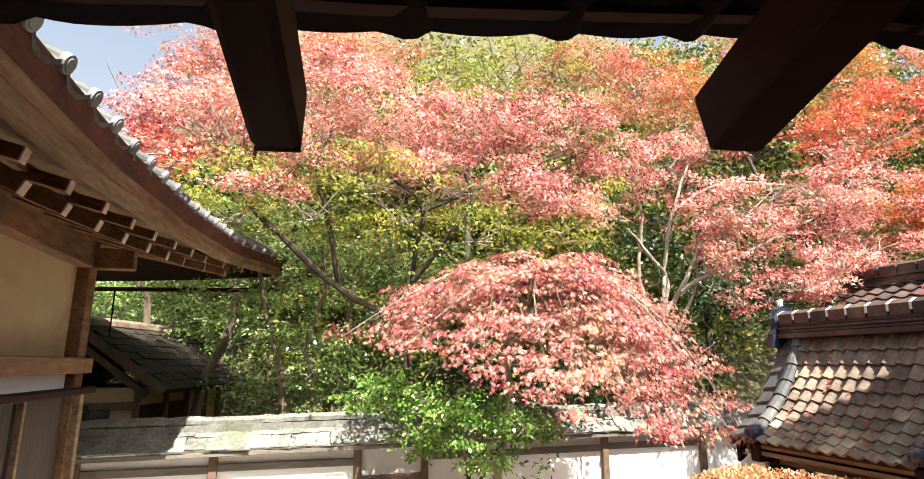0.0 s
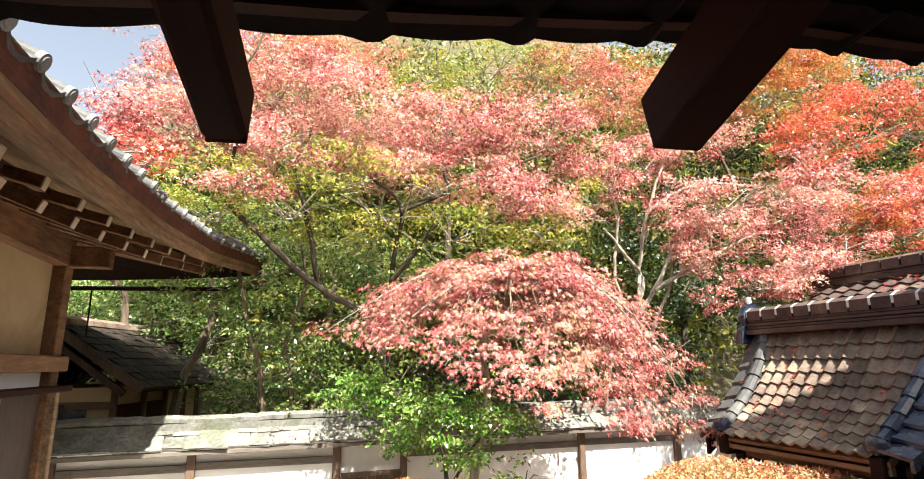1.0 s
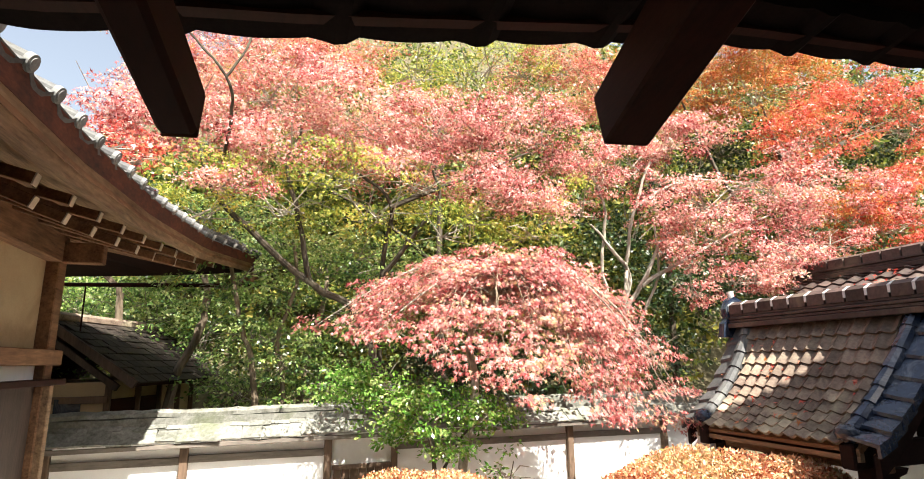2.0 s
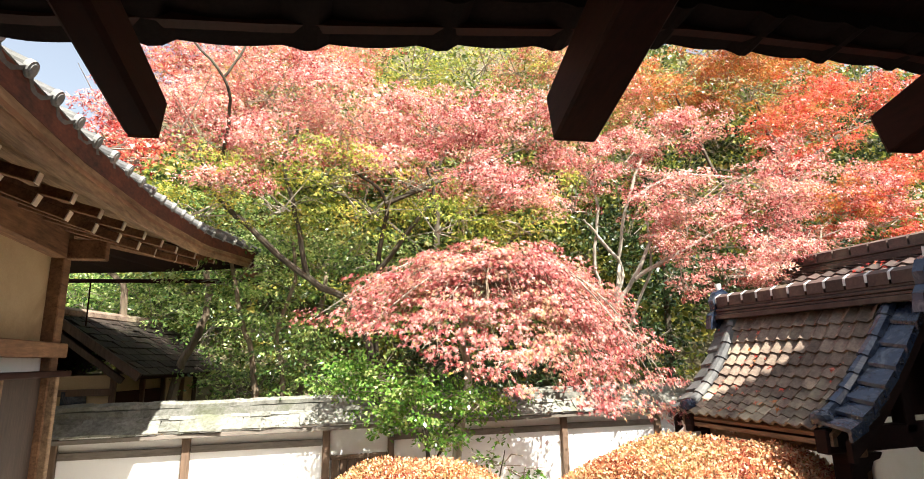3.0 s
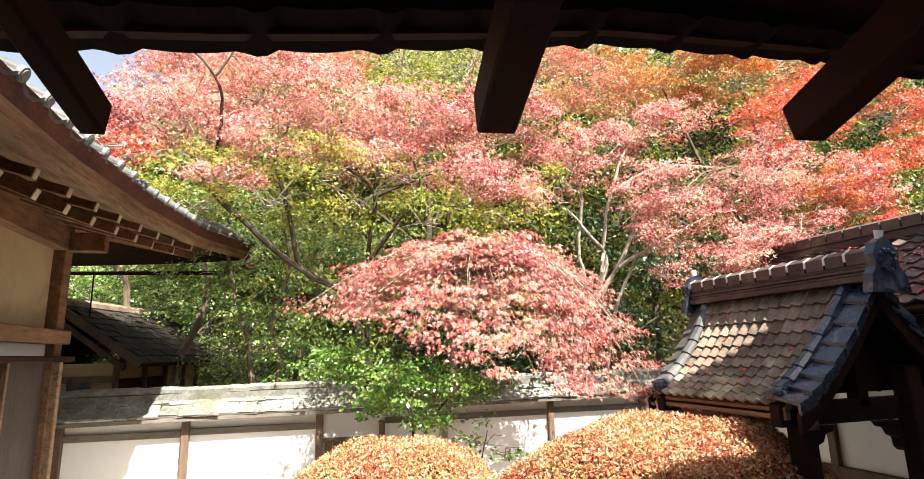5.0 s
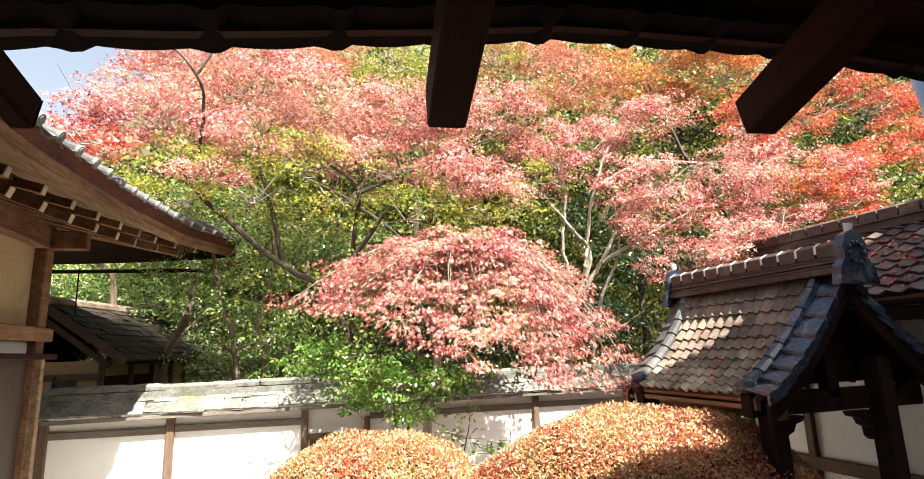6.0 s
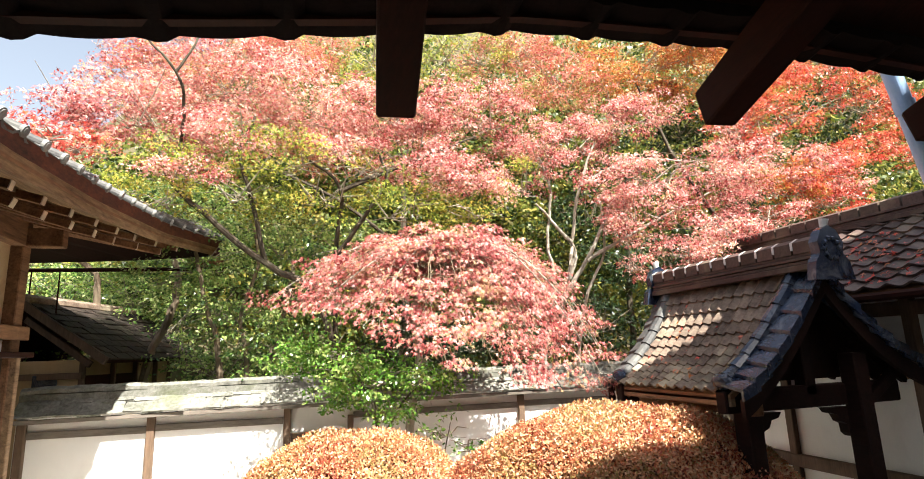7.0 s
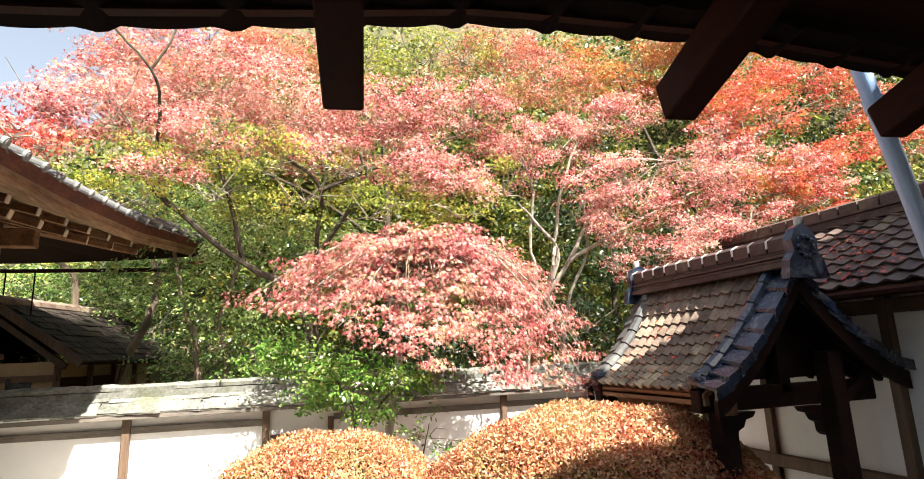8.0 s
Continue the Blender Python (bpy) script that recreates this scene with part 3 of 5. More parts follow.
    while y < 9.55:
        e = along(HALL_EAVE, y)
        turn = 90 + (18 if y > 7.6 else (y - 4) * 5 if y > 4 else 0)
        m = Matrix.Translation(e + Vector((0.095, 0, 0.325))) @ pose(0, 0, 0, 0, 0, turn) @ pose(0, 0, 0, 24)
        piece("roll_tile", roll, roof, m)
        piece("roll_tile", roll, roof, m @ Matrix.Translation((0, 0.27, 0.0)))
        piece("end_tile", disc, roof, m)
        piece("flat_tile", flat, roof, m @ Matrix.Translation((0.17, 0.0, -0.03)))
        y += 0.36 if y < 8.6 else 0.24


temple_hall()


# ---- the small outbuilding behind the wall ----
def outbuilding():
    o = thing("outbuilding", (-2.5, 10.5, 0), "small timber outbuilding with a dark shingle roof behind the wall", "building")
    D, C = Vector((-1.83, 8.95, 2.78)), Vector((-0.95, 11.8, 2.78))
    A, B = Vector((-3.15, 9.35, 3.72)), Vector((-2.3, 12.2, 3.72))
    bm = bmesh.new()
    sweep(bm, [[D, C, C + Vector((0, 0, 0.06)), D + Vector((0, 0, 0.06))], [A, B, B + Vector((0, 0, 0.06)), A + Vector((0, 0, 0.06))]])
    roof = part("roof", bm, DARK_WOOD, o, "dark mossy shingle roof slope")
    bm = bmesh.new()
    sweep(bm, [[A, B, B + Vector((0, 0, 0.06)), A + Vector((0, 0, 0.06))], [A + Vector((-1.4, 0.4, -0.95)), B + Vector((-1.4, 0.4, -0.95)), B + Vector((-1.4, 0.4, -0.89)), A + Vector((-1.4, 0.4, -0.89))]])
    part("roof", bm, DARK_WOOD, o)
    # shingle courses
    rng = random.Random(3)
    s = (C - D).normalized()
    up = (A - D).normalized()
    nrm = s.cross(up).normalized()
    if nrm.z < 0:
        nrm = -nrm
    bm = bmesh.new()
    beam(bm, (0, 0, 0), (0, 0.24, 0), 0.20, 0.03, 0.004)
    shingle = mesh_of("shingle", bm, SHINGLE)
    L, W = (C - D).length, (A - D).length
    r = 0
    while r * 0.19 < W:
        c = 0
        while c * 0.21 < L:
            p = D + s * (0.1 + c * 0.21 + (0.1 if r % 2 else 0)) + up * (r * 0.19 - 0.03) + nrm * (0.085 + rng.uniform(0, 0.012))
            m = Matrix((s, up, nrm)).transposed().to_4x4()
            m.translation = p
            piece("shingle", shingle, roof, m @ pose(0, 0, 0, -4 + rng.uniform(-2, 2), 0, rng.uniform(-3, 3)))
            c += 1
        r += 1
    bm = bmesh.new()
    beam(bm, D + Vector((0.03, -0.06, 0.03)), A + Vector((0.0, -0.06, 0.03)), 0.05, 0.13, 0.006)
    part("bargeboard", bm, SHUTTER, o, "dark weathered bargeboard")
    bm = bmesh.new()
    beam(bm, D + Vector((-0.25, 0.18, -0.02)), A + Vector((0.0, 0.12, -0.20)), 0.06, 0.10, 0.006)
    part("gable_beam", bm, SHUTTER, o)
    bm = bmesh.new()
    tube(bm, [A + Vector((0, -0.05, 0.1)), B + Vector((0, 0, 0.1))], 0.10, 0.10, 8)
    part("ridge", bm, TILE, o, "dark rounded roof ridge")
    # walls
    bm = bmesh.new()
    p = [Vector((-2.25, 9.25, 0)), Vector((-1.45, 11.7, 0)), Vector((-4.0, 12.4, 0)), Vector((-4.6, 9.8, 0))]
    sweep(bm, [p, [q + Vector((0, 0, 2.85)) for q in p]])
    part("wall", bm, CREAM, o, "dull cream plaster wall")
    for u in (0.0, 0.3, 0.55, 0.8, 1.0):
        q = p[0].lerp(p[1], u) + Vector((0.03, -0.01, 0))
        bm = bmesh.new()
        beam(bm, q, q + Vector((0, 0, 2.85)), 0.08, 0.08, 0.006, (0, 1, 0))
        part("post", bm, POST_WOOD, o)
    for a, b in ((0.03, 0.27), (0.33, 0.52)):
        bm = bmesh.new()
        q0, q1 = p[0].lerp(p[1], a) + Vector((0.03, -0.01, 2.35)), p[0].lerp(p[1], b) + Vector((0.03, -0.01, 2.35))
        beam(bm, q0, q1, 0.03, 0.5, 0.004)
        part("shutter", bm, DARK_WOOD, o, "dark wooden window shutter")
    bm = bmesh.new()
    q = p[0].lerp(p[3], 0.2)
    block(bm, (q.x - 0.2, q.y - 0.05, 2.2), (q.x + 0.14, q.y + 0.04, 2.62), 0.005)
    part("window", bm, TILE_SKY_BLUE, o, "small blue-grey window")
    bm = bmesh.new()
    beam(bm, p[0] + Vector((0.05, -0.05, 2.60)), p[3] + Vector((0, -0.05, 2.60)), 0.08, 0.10, 0.006)
    part("rail", bm, POST_WOOD, o)


outbuilding()


# ---- the small tiled gate ----
GX, GZ, EX, EZ = 6.07, 3.44, 5.01, 2.27
GY0, GY1 = 3.32, 5.33
RY0, RY1 = 2.98, 5.58  # the ridge reaches past both verges


def gate_slope(u, side=-1):
    """A point of the roof's profile: u 0 at the eave, 1 at the ridge."""
    c = 0.48
    low = EZ if side < 0 else EZ + 0.14
    half = GX - EX if side < 0 else 1.50
    return Vector((GX + side * half * (1 - u), 0, low + (GZ - low) * ((1 - c) * u + c * u * u)))


def pantile_mesh(name, w, l, material):
    bm = bmesh.new()
    n = 8
    top, low = [], []
    for row, (y, lift) in enumerate(((0.0, 0.036), (l, 0.0))):
        ring = []
        for k in range(n + 1):
            u = k / n
            z = 0.022 * math.cos(2 * math.pi * (u * 0.92 + 0.04)) + lift
            ring.append(Vector(((u - 0.5) * w * 1.06, y, z)))
        top.append(ring)
    rings = [[p - Vector((0, 0, 0.024)) for p in top[0]] + list(reversed(top[0])), [p - Vector((0, 0, 0.024)) for p in top[1]] + list(reversed(top[1]))]
    sweep(bm, rings)
    return mesh_of(name, bm, material)


def gate():
    g = thing("tiled_gate", (GX, 4.6, 0), "small timber gate with a brown pantiled gable roof", "gate")
    for side in (-1, 1):
        bm = bmesh.new()
        rings = []
        for k in range(9):
            p = gate_slope(k / 8, side)
            rings.append([Vector((p.x, GY0, p.z - 0.02)), Vector((p.x, GY1, p.z - 0.02)), Vector((p.x, GY1, p.z - 0.08)), Vector((p.x, GY0, p.z - 0.08))])
        sweep(bm, rings)
        # right slope boards are darkened to stand in for shade
        roof = part("roof", bm, OLD_WOOD if side < 0 else GATE_SHADE_WOOD, g, "boarded roof slope under pantiles")
        rows, cols = 10, 12
        w = (GY1 - GY0 - 0.16) / cols
        tile = pantile_mesh("roof_tile", w, 0.215, TILE)
        rng = random.Random(11)
        for r in range(rows):
            a, b = gate_slope(r / rows, side), gate_slope((r + 1) / rows, side)
            up = (b - a).normalized()
            for c in range(cols):
                across = Vector((0, -1, 0)) if side < 0 else Vector((0, 1, 0))
                nrm = across.cross(up)
                m = Matrix((across, up, nrm)).transposed().to_4x4()
                m.translation = Vector((a.x, GY0 + 0.10 + w * (c + 0.5), a.z)) - up * 0.03 + nrm * 0.025
                piece("roof_tile", tile, roof, m @ pose(0, 0, rng.uniform(0, 0.005), rng.uniform(-1.2, 1.2), rng.uniform(-1.2, 1.2), rng.uniform(-1, 1)))
        # rolls that run down near both verges, and broad verge tiles
        for yv, s in ((GY0 + 0.10, -1), (GY1 - 0.10, 1)):
            n = 7
            for k in range(n):
                a, b = gate_slope(k / n * 0.96 + 0.05, side), gate_slope((k + 1) / n * 0.96 + 0.05, side)
                bm = bmesh.new()
                ua, ub = k / n, (k + 1) / n
                tube(bm, [Vector((a.x, yv + s * 0.14 * ua * ua, a.z + 0.075)), Vector((b.x, yv + s * 0.14 * ub * ub, b.z + 0.07))], 0.082, 0.068, 10)
                # only the near verge gets the painted-in sky blue, the far one is grey
                part("verge_roll", bm, TILE_SKY_BLUE if s < 0 else TILE_GREY, roof, "glossy dark verge roll tile tinted with reflected sky blue" if s < 0 else "")
            n = 7
            for k in range(n):
                a, b = gate_slope(k / n, side), gate_slope((k + 1) / n + 0.02, side)
                up = (b - a).normalized()
                bm = bmesh.new()
                y0, y1 = yv + s * 0.02, yv + s * (0.32 + 0.12 * (k / n) ** 2)
                lift = Vector((0, 0, 0.125))
                a2 = a - up * 0.05
                drop = Vector((0, 0, -0.11))
                sweep(bm, [[Vector((a2.x, y0, a2.z)) + lift, Vector((a2.x, y1, a2.z)) + lift * 0.6, Vector((a2.x, y1, a2.z)) + lift * 0.6 + drop, Vector((a2.x, y1 - s * 0.03, a2.z)) + lift * 0.6 + drop, Vector((a2.x, y1 - s * 0.03, a2.z)) + lift * 0.6 - Vector((0, 0, 0.03)), Vector((a2.x, y0, a2.z)) + lift - Vector((0, 0, 0.03))],
                           [Vector((b.x, y0, b.z)) + lift * 0.34, Vector((b.x, y1, b.z)) + lift * 0.16, Vector((b.x, y1, b.z)) + lift * 0.16 + drop, Vector((b.x, y1 - s * 0.03, b.z)) + lift * 0.16 + drop, Vector((b.x, y1 - s * 0.03, b.z)) + lift * 0.16 - Vector((0, 0, 0.03)), Vector((b.x, y0, b.z)) + lift * 0.34 - Vector((0, 0, 0.03))]])
                part("verge_tile", bm, TILE_SKY_BLUE if s < 0 else TILE_GREY, roof)
            bm = bmesh.new()
            a, b = gate_slope(0.02, side), gate_slope(0.10, side)
            made = bmesh.ops.create_icosphere(bm, subdivisions=2, radius=0.11, matrix=Matrix.Translation((a.x, yv, a.z + 0.09)) @ Matrix.Diagonal((0.8, 1.1, 0.8, 1)))
            for v in made["verts"]:
                v.co += v.co.normalized() * 0.02 * noise.noise(v.co * 9)
            part("verge_end", bm, TILE_SKY_BLUE, roof, "carved blue-grey verge end tile")
            # bargeboard
            bm = bmesh.new()
            rings = []
            for k in range(9):
                p = gate_slope(k / 8, side)
                yb = yv + s * (0.22 + 0.12 * (k / 8) ** 2)
                rings.append([Vector((p.x, yb, p.z - 0.06)), Vector((p.x, yb + s * 0.05, p.z - 0.06)), Vector((p.x, yb + s * 0.05, p.z - 0.24)), Vector((p.x, yb, p.z - 0.24))])
            sweep(bm, rings)
            part("bargeboard", bm, GATE_SHADE_WOOD, g, "dark curved bargeboard")
        # eave strip and short rafters
        bm = bmesh.new()
        p = gate_slope(0.0, side)
        beam(bm, (p.x - side * 0.03, GY0, p.z - 0.09), (p.x - side * 0.03, GY1, p.z - 0.09), 0.06, 0.08, 0.006)
        part("eave_strip", bm, PALE_WOOD, g, "pale timber eave strip")
        for k in range(7):
            y = GY0 + 0.12 + k * 0.285
            a, b = gate_slope(0.03, side), gate_slope(0.5, side)
            bm = bmesh.new()
            beam(bm, (a.x, y, a.z - 0.15), (b.x, y, b.z - 0.12), 0.07, 0.08, 0.005)
            # right-hand rafters take the same shade-dark colour
            part("rafter", bm, OLD_WOOD if side < 0 else GATE_SHADE_WOOD, g)
    # ridge: stepped courses, box caps with pale joints, end ornaments
    bm = bmesh.new()
    for k, (hw, z0, z1) in enumerate(((0.17, 0.0, 0.06), (0.14, 0.065, 0.10), (0.15, 0.105, 0.14), (0.12, 0.145, 0.18))):
        block(bm, (GX - hw, RY0, GZ + z0), (GX + hw, RY1, GZ + z1), 0.006)
    ridge = part("ridge", bm, SIDE_TILE, g, "stepped brown ridge courses")
    n = 11
    for k in range(n):
        y0 = RY0 + (RY1 - RY0) * k / n
        y1 = RY0 + (RY1 - RY0) * (k + 1) / n
        bm = bmesh.new()
        sweep(bm, [[Vector((GX + x, y, GZ + z)) for x, z in ((-0.13, 0.18), (-0.13, 0.30), (-0.05, 0.345), (0.05, 0.345), (0.13, 0.30), (0.13, 0.18))] for y in (y0 + 0.012, y1 - 0.012)])
        part("cap_tile", bm, SIDE_TILE, ridge)
        bm = bmesh.new()
        sweep(bm, [[Vector((GX + x * 1.03, y, GZ + z + 0.004)) for x, z in ((-0.13, 0.22), (-0.13, 0.30), (-0.05, 0.345), (0.05, 0.345), (0.13, 0.30), (0.13, 0.22))] for y in (y1 - 0.014, y1 + 0.014)])
        part("joint", bm, MORTAR, ridge, "pale lime joint")
    for y, s in ((RY0 - 0.05, -1), (RY1 + 0.05, 1)):
        bm = bmesh.new()
        prof = [(-0.26, -0.12), (-0.22, 0.06), (-0.15, 0.14), (-0.17, 0.26), (-0.10, 0.38), (0, 0.43), (0.10, 0.38), (0.17, 0.26), (0.15, 0.14), (0.22, 0.06), (0.26, -0.12)]
        sweep(bm, [[Vector((GX + x, y + dy, GZ + z)) for x, z in prof] for dy in (-0.05, 0.05)])
        for a in range(10):
            ang = a * 0.628
            bmesh.ops.create_icosphere(bm, subdivisions=1, radius=0.035, matrix=Matrix.Translation((GX + 0.10 * math.cos(ang), y + s * 0.05, GZ + 0.19 + 0.10 * math.sin(ang))))
        part("ridge_end", bm, TILE_SKY_BLUE, ridge, "blue-grey carved ridge end tile")
        bm = bmesh.new()
        tube(bm, [(GX, y, GZ + 0.40), (GX, y + s * 0.01, GZ + 0.45), (GX, y + s * 0.02, GZ + 0.50)], 0.032, 0.046, 10)
        part("knob", bm, MORTAR, ridge, "pale round ridge knob")
    # frame: posts, beams with carved noses, brace
    for x, y in ((5.28, 3.42), (6.62, 3.30), (5.28, 5.2)):
        bm = bmesh.new()
        beam(bm, (x, y, 0), (x, y, 2.60 if abs(x - 6.62) < 0.1 else 2.18), 0.19, 0.19, 0.014, (0, 1, 0))
        part("post", bm, GATE_SHADE_WOOD, g, "dark square gate post")
    for y in (3.42, 5.2):
        bm = bmesh.new()
        beam(bm, (4.98, y, 2.18), (7.30, y, 2.18), 0.14, 0.22, 0.014)
        part("cross_beam", bm, GATE_SHADE_WOOD, g)
        bm = bmesh.new()
        beam(bm, (GX, y, 2.2), (GX, y, 3.26), 0.14, 0.14, 0.01, (0, 1, 0))
        part("king_post", bm, GATE_SHADE_WOOD, g)
        for x in (5.44, 6.46) if y < 4 else (5.46,):
            bm = bmesh.new()
            sgn = 1 if x < 6 else -1
            prof = [(0, 0), (0.30, 0), (0.26, -0.05), (0.17, -0.07), (0.13, -0.14), (0.06, -0.17), (0.05, -0.26), (0, -0.30)]
            sweep(bm, [[Vector((x - sgn * 0.09 + sgn * px, y + dy, 2.05 + pz)) for px, pz in prof] for dy in (-0.05, 0.05)])
            part("bracket", bm, GATE_SHADE_WOOD, g, "scroll-cut bracket")
    for x in (5.28,):
        bm = bmesh.new()
        beam(bm, (x, GY0 - 0.05, 2.12), (x, GY1 + 0.05, 2.12), 0.14, 0.16, 0.012)
        part("plate", bm, OLD_WOOD, g)
    bm = bmesh.new()
    beam(bm, (GX, RY0 + 0.1, 3.26), (GX, RY1 - 0.1, 3.26), 0.16, 0.18, 0.012)
    part("ridge_beam", bm, GATE_SHADE_WOOD, g)
    bm = bmesh.new()
    beam(bm, (6.70, 3.30, 2.08), (7.28, 3.34, 2.40), 0.08, 0.10, 0.008)
    part("brace", bm, GATE_SHADE_WOOD, g, "dark slanting brace")
    bm = bmesh.new()
    prof = [(0, -0.05), (0.06, -0.12), (0.12, -0.08), (0.17, -0.13), (0.22, -0.04), (0.17, 0.02), (0.20, 0.09), (0.11, 0.08), (0.05, 0.12), (0, 0.06)]
    sweep(bm, [[Vector((5.13 + dx, 5.14 + px * 1.25, 2.07 + pz * 1.2)) for px, pz in prof] for dx in (-0.10, -0.03)])
    part("beam_nose", bm, MORTAR, g, "white-painted carved beam nose")
    # gable infill, its dark colour standing in for the black shade under the roof
    for y in (3.50,):
        bm = bmesh.new()
        sweep(bm, [[Vector((5.36, y + dy, 2.34)), Vector((7.45, y + dy, 2.34)), Vector((7.45, y + dy, 2.40)), Vector((GX, y + dy, 3.26))] for dy in (0, 0.03)])
        part("gable_board", bm, GATE_SHADE_WOOD, g)


gate()


# ---- the side hall behind the gate ----
def side_hall():
    h = thing("side_hall", (7.7, 3, 0), "side hall with white plaster, dark studs and a brown tiled roof", "building")
    bm = bmesh.new()
    block(bm, (7.6, -1.0, 0), (7.8, 6.2, 3.45))
    part("wall", bm, WHITE, h, "white plaster wall in shade")
    for y in (6.14, 5.08, 3.28, 1.6, 0.0):
        bm = bmesh.new()
        beam(bm, (7.57, y, 0), (7.57, y, 3.4), 0.09 if y > 4 else 0.14, 0.12, 0.01, (0, 1, 0))
        part("stud", bm, POST_WOOD, h, "dark timber stud")
    for z in (1.16, 3.06):
        bm = bmesh.new()
        beam(bm, (7.56, -1, z), (7.56, 6.2, z), 0.10, 0.16, 0.01)
        part("rail", bm, POST_WOOD, h, "dark timber rail")
    bm = bmesh.new()
    rings = []
    for y, top in ((-1.5, -1.5), (6.35, 6.9)):
        rings.append([Vector(p) for p in ((7.0, y, 3.24), (8.9, top, 4.32), (10.8, y, 3.24), (10.8, y, 3.16), (8.9, top, 4.22), (7.0, y, 3.16))])
    sweep(bm, rings)
    roof = part("roof", bm, OLD_WOOD, h, "boarded roof under tiles")
    tile = pantile_mesh("roof_tile", 0.25, 0.26, SIDE_TILE)
    up = Vector((1.9, 0, 1.08)).normalized()
    across = Vector((0, -1, 0))
    nrm = across.cross(up)
    rng = random.Random(8)
    for r in range(10):
        for c in range(22):
            if 1.4 + 0.25 * c > 6.3 + 0.05 * r:
                continue
            m = Matrix((across, up, nrm)).transposed().to_4x4()
            m.translation = Vector((7.0, 1.4 + 0.25 * c, 3.24)) + up * (r * 0.225 - 0.03) + nrm * 0.03
            piece("roof_tile", tile, roof, m @ pose(0, 0, 0, rng.uniform(-1.2, 1.2), rng.uniform(-1, 1), rng.uniform(-1, 1)))
    bm = bmesh.new()
    for hw, z0, z1 in ((0.17, 0.0, 0.07), (0.13, 0.075, 0.12), (0.15, 0.125, 0.16)):
        block(bm, (8.9 - hw, -1.5, 4.30 + z0), (8.9 + hw, 6.9, 4.30 + z1), 0.006)
    ridge = part("ridge", bm, SIDE_TILE, h, "stepped brown ridge")
    for k in range(20):
        y0 = 1.0 + k * 0.294
        bm = bmesh.new()
        sweep(bm, [[Vector((8.9 + x, y, 4.30 + z)) for x, z in ((-0.13, 0.16), (-0.13, 0.29), (-0.05, 0.33), (0.05, 0.33), (0.13, 0.29), (0.13, 0.16))] for y in (y0, y0 + 0.265)])
        part("cap_tile", bm, SIDE_TILE, ridge)
    bm = bmesh.new()
    tube(bm, [(6.93, -1.4, 3.17), (6.93, 6.35, 3.17)], 0.05, 0.05, 8)
    part("gutter", bm, DARK_WOOD, h, "dark eave gutter")


side_hall()


# ---- downpipe ----
def downpipe():
    d = thing("downpipe", (5.75, 1.7, 3.9), "pale blue downpipe slanting from the eave", "pipe")
    bm = bmesh.new()
    tube(bm, [(5.50, 1.7, 5.05), (5.94, 1.7, 3.35), (6.40, 1.7, 1.6), (6.82, 1.7, 0.0)], 0.068, 0.068, 28)
    part("tube", bm, PIPE, d)
    for p, q in (((5.62, 1.7, 4.60), (5.645, 1.7, 4.50)), ((6.02, 1.7, 3.05), (6.045, 1.7, 2.95))):
        bm = bmesh.new()
        tube(bm, [p, q], 0.078, 0.078, 28)
        part("collar", bm, PIPE, d, "pale pipe collar")


downpipe()


# ---- leaves ----
SHAPES = {
    "maple": [(0, 0.12), (0.52, -0.02), (0.17, 0.28), (0.50, 0.66), (0.11, 0.44), (0, 1.05), (-0.11, 0.44), (-0.50, 0.66), (-0.17, 0.28), (-0.52, -0.02)],
    "star": [(0, 0.15), (0.50, 0.28), (0.12, 0.42), (0, 1.05), (-0.12, 0.42), (-0.50, 0.28)],
    "oval": [(0, 0), (0.26, 0.45), (0, 1.0), (-0.26, 0.45)],
}


def leaf_mesh(name, pos, normal, heading, size, shape, material):
    tpl = np.array(SHAPES[shape])
    n, k = len(pos), len(tpl)
    normal = normal / np.linalg.norm(normal, axis=1)[:, None]
    side = np.cross(heading, normal)
    side /= np.linalg.norm(side, axis=1)[:, None] + 1e-9
    fwd = np.cross(normal, side)
    droop = -0.18 * tpl[:, 1] ** 2 - 0.25 * np.abs(tpl[:, 0])
    co = pos[:, None] + size[:, None, None] * (tpl[None, :, 0, None] * side[:, None] + tpl[None, :, 1, None] * fwd[:, None] + droop[None, :, None] * normal[:, None])
    me = bpy.data.meshes.new(name)
    me.vertices.add(n * k)
    me.vertices.foreach_set("co", co.astype(np.float32).ravel())
    me.loops.add(n * k)
    me.loops.foreach_set("vertex_index", np.arange(n * k, dtype=np.int32))
    me.polygons.add(n)
    me.polygons.foreach_set("loop_start", (np.arange(n) * k).astype(np.int32))
    me.update(calc_edges=True)
    me.materials.append(material)
    return me


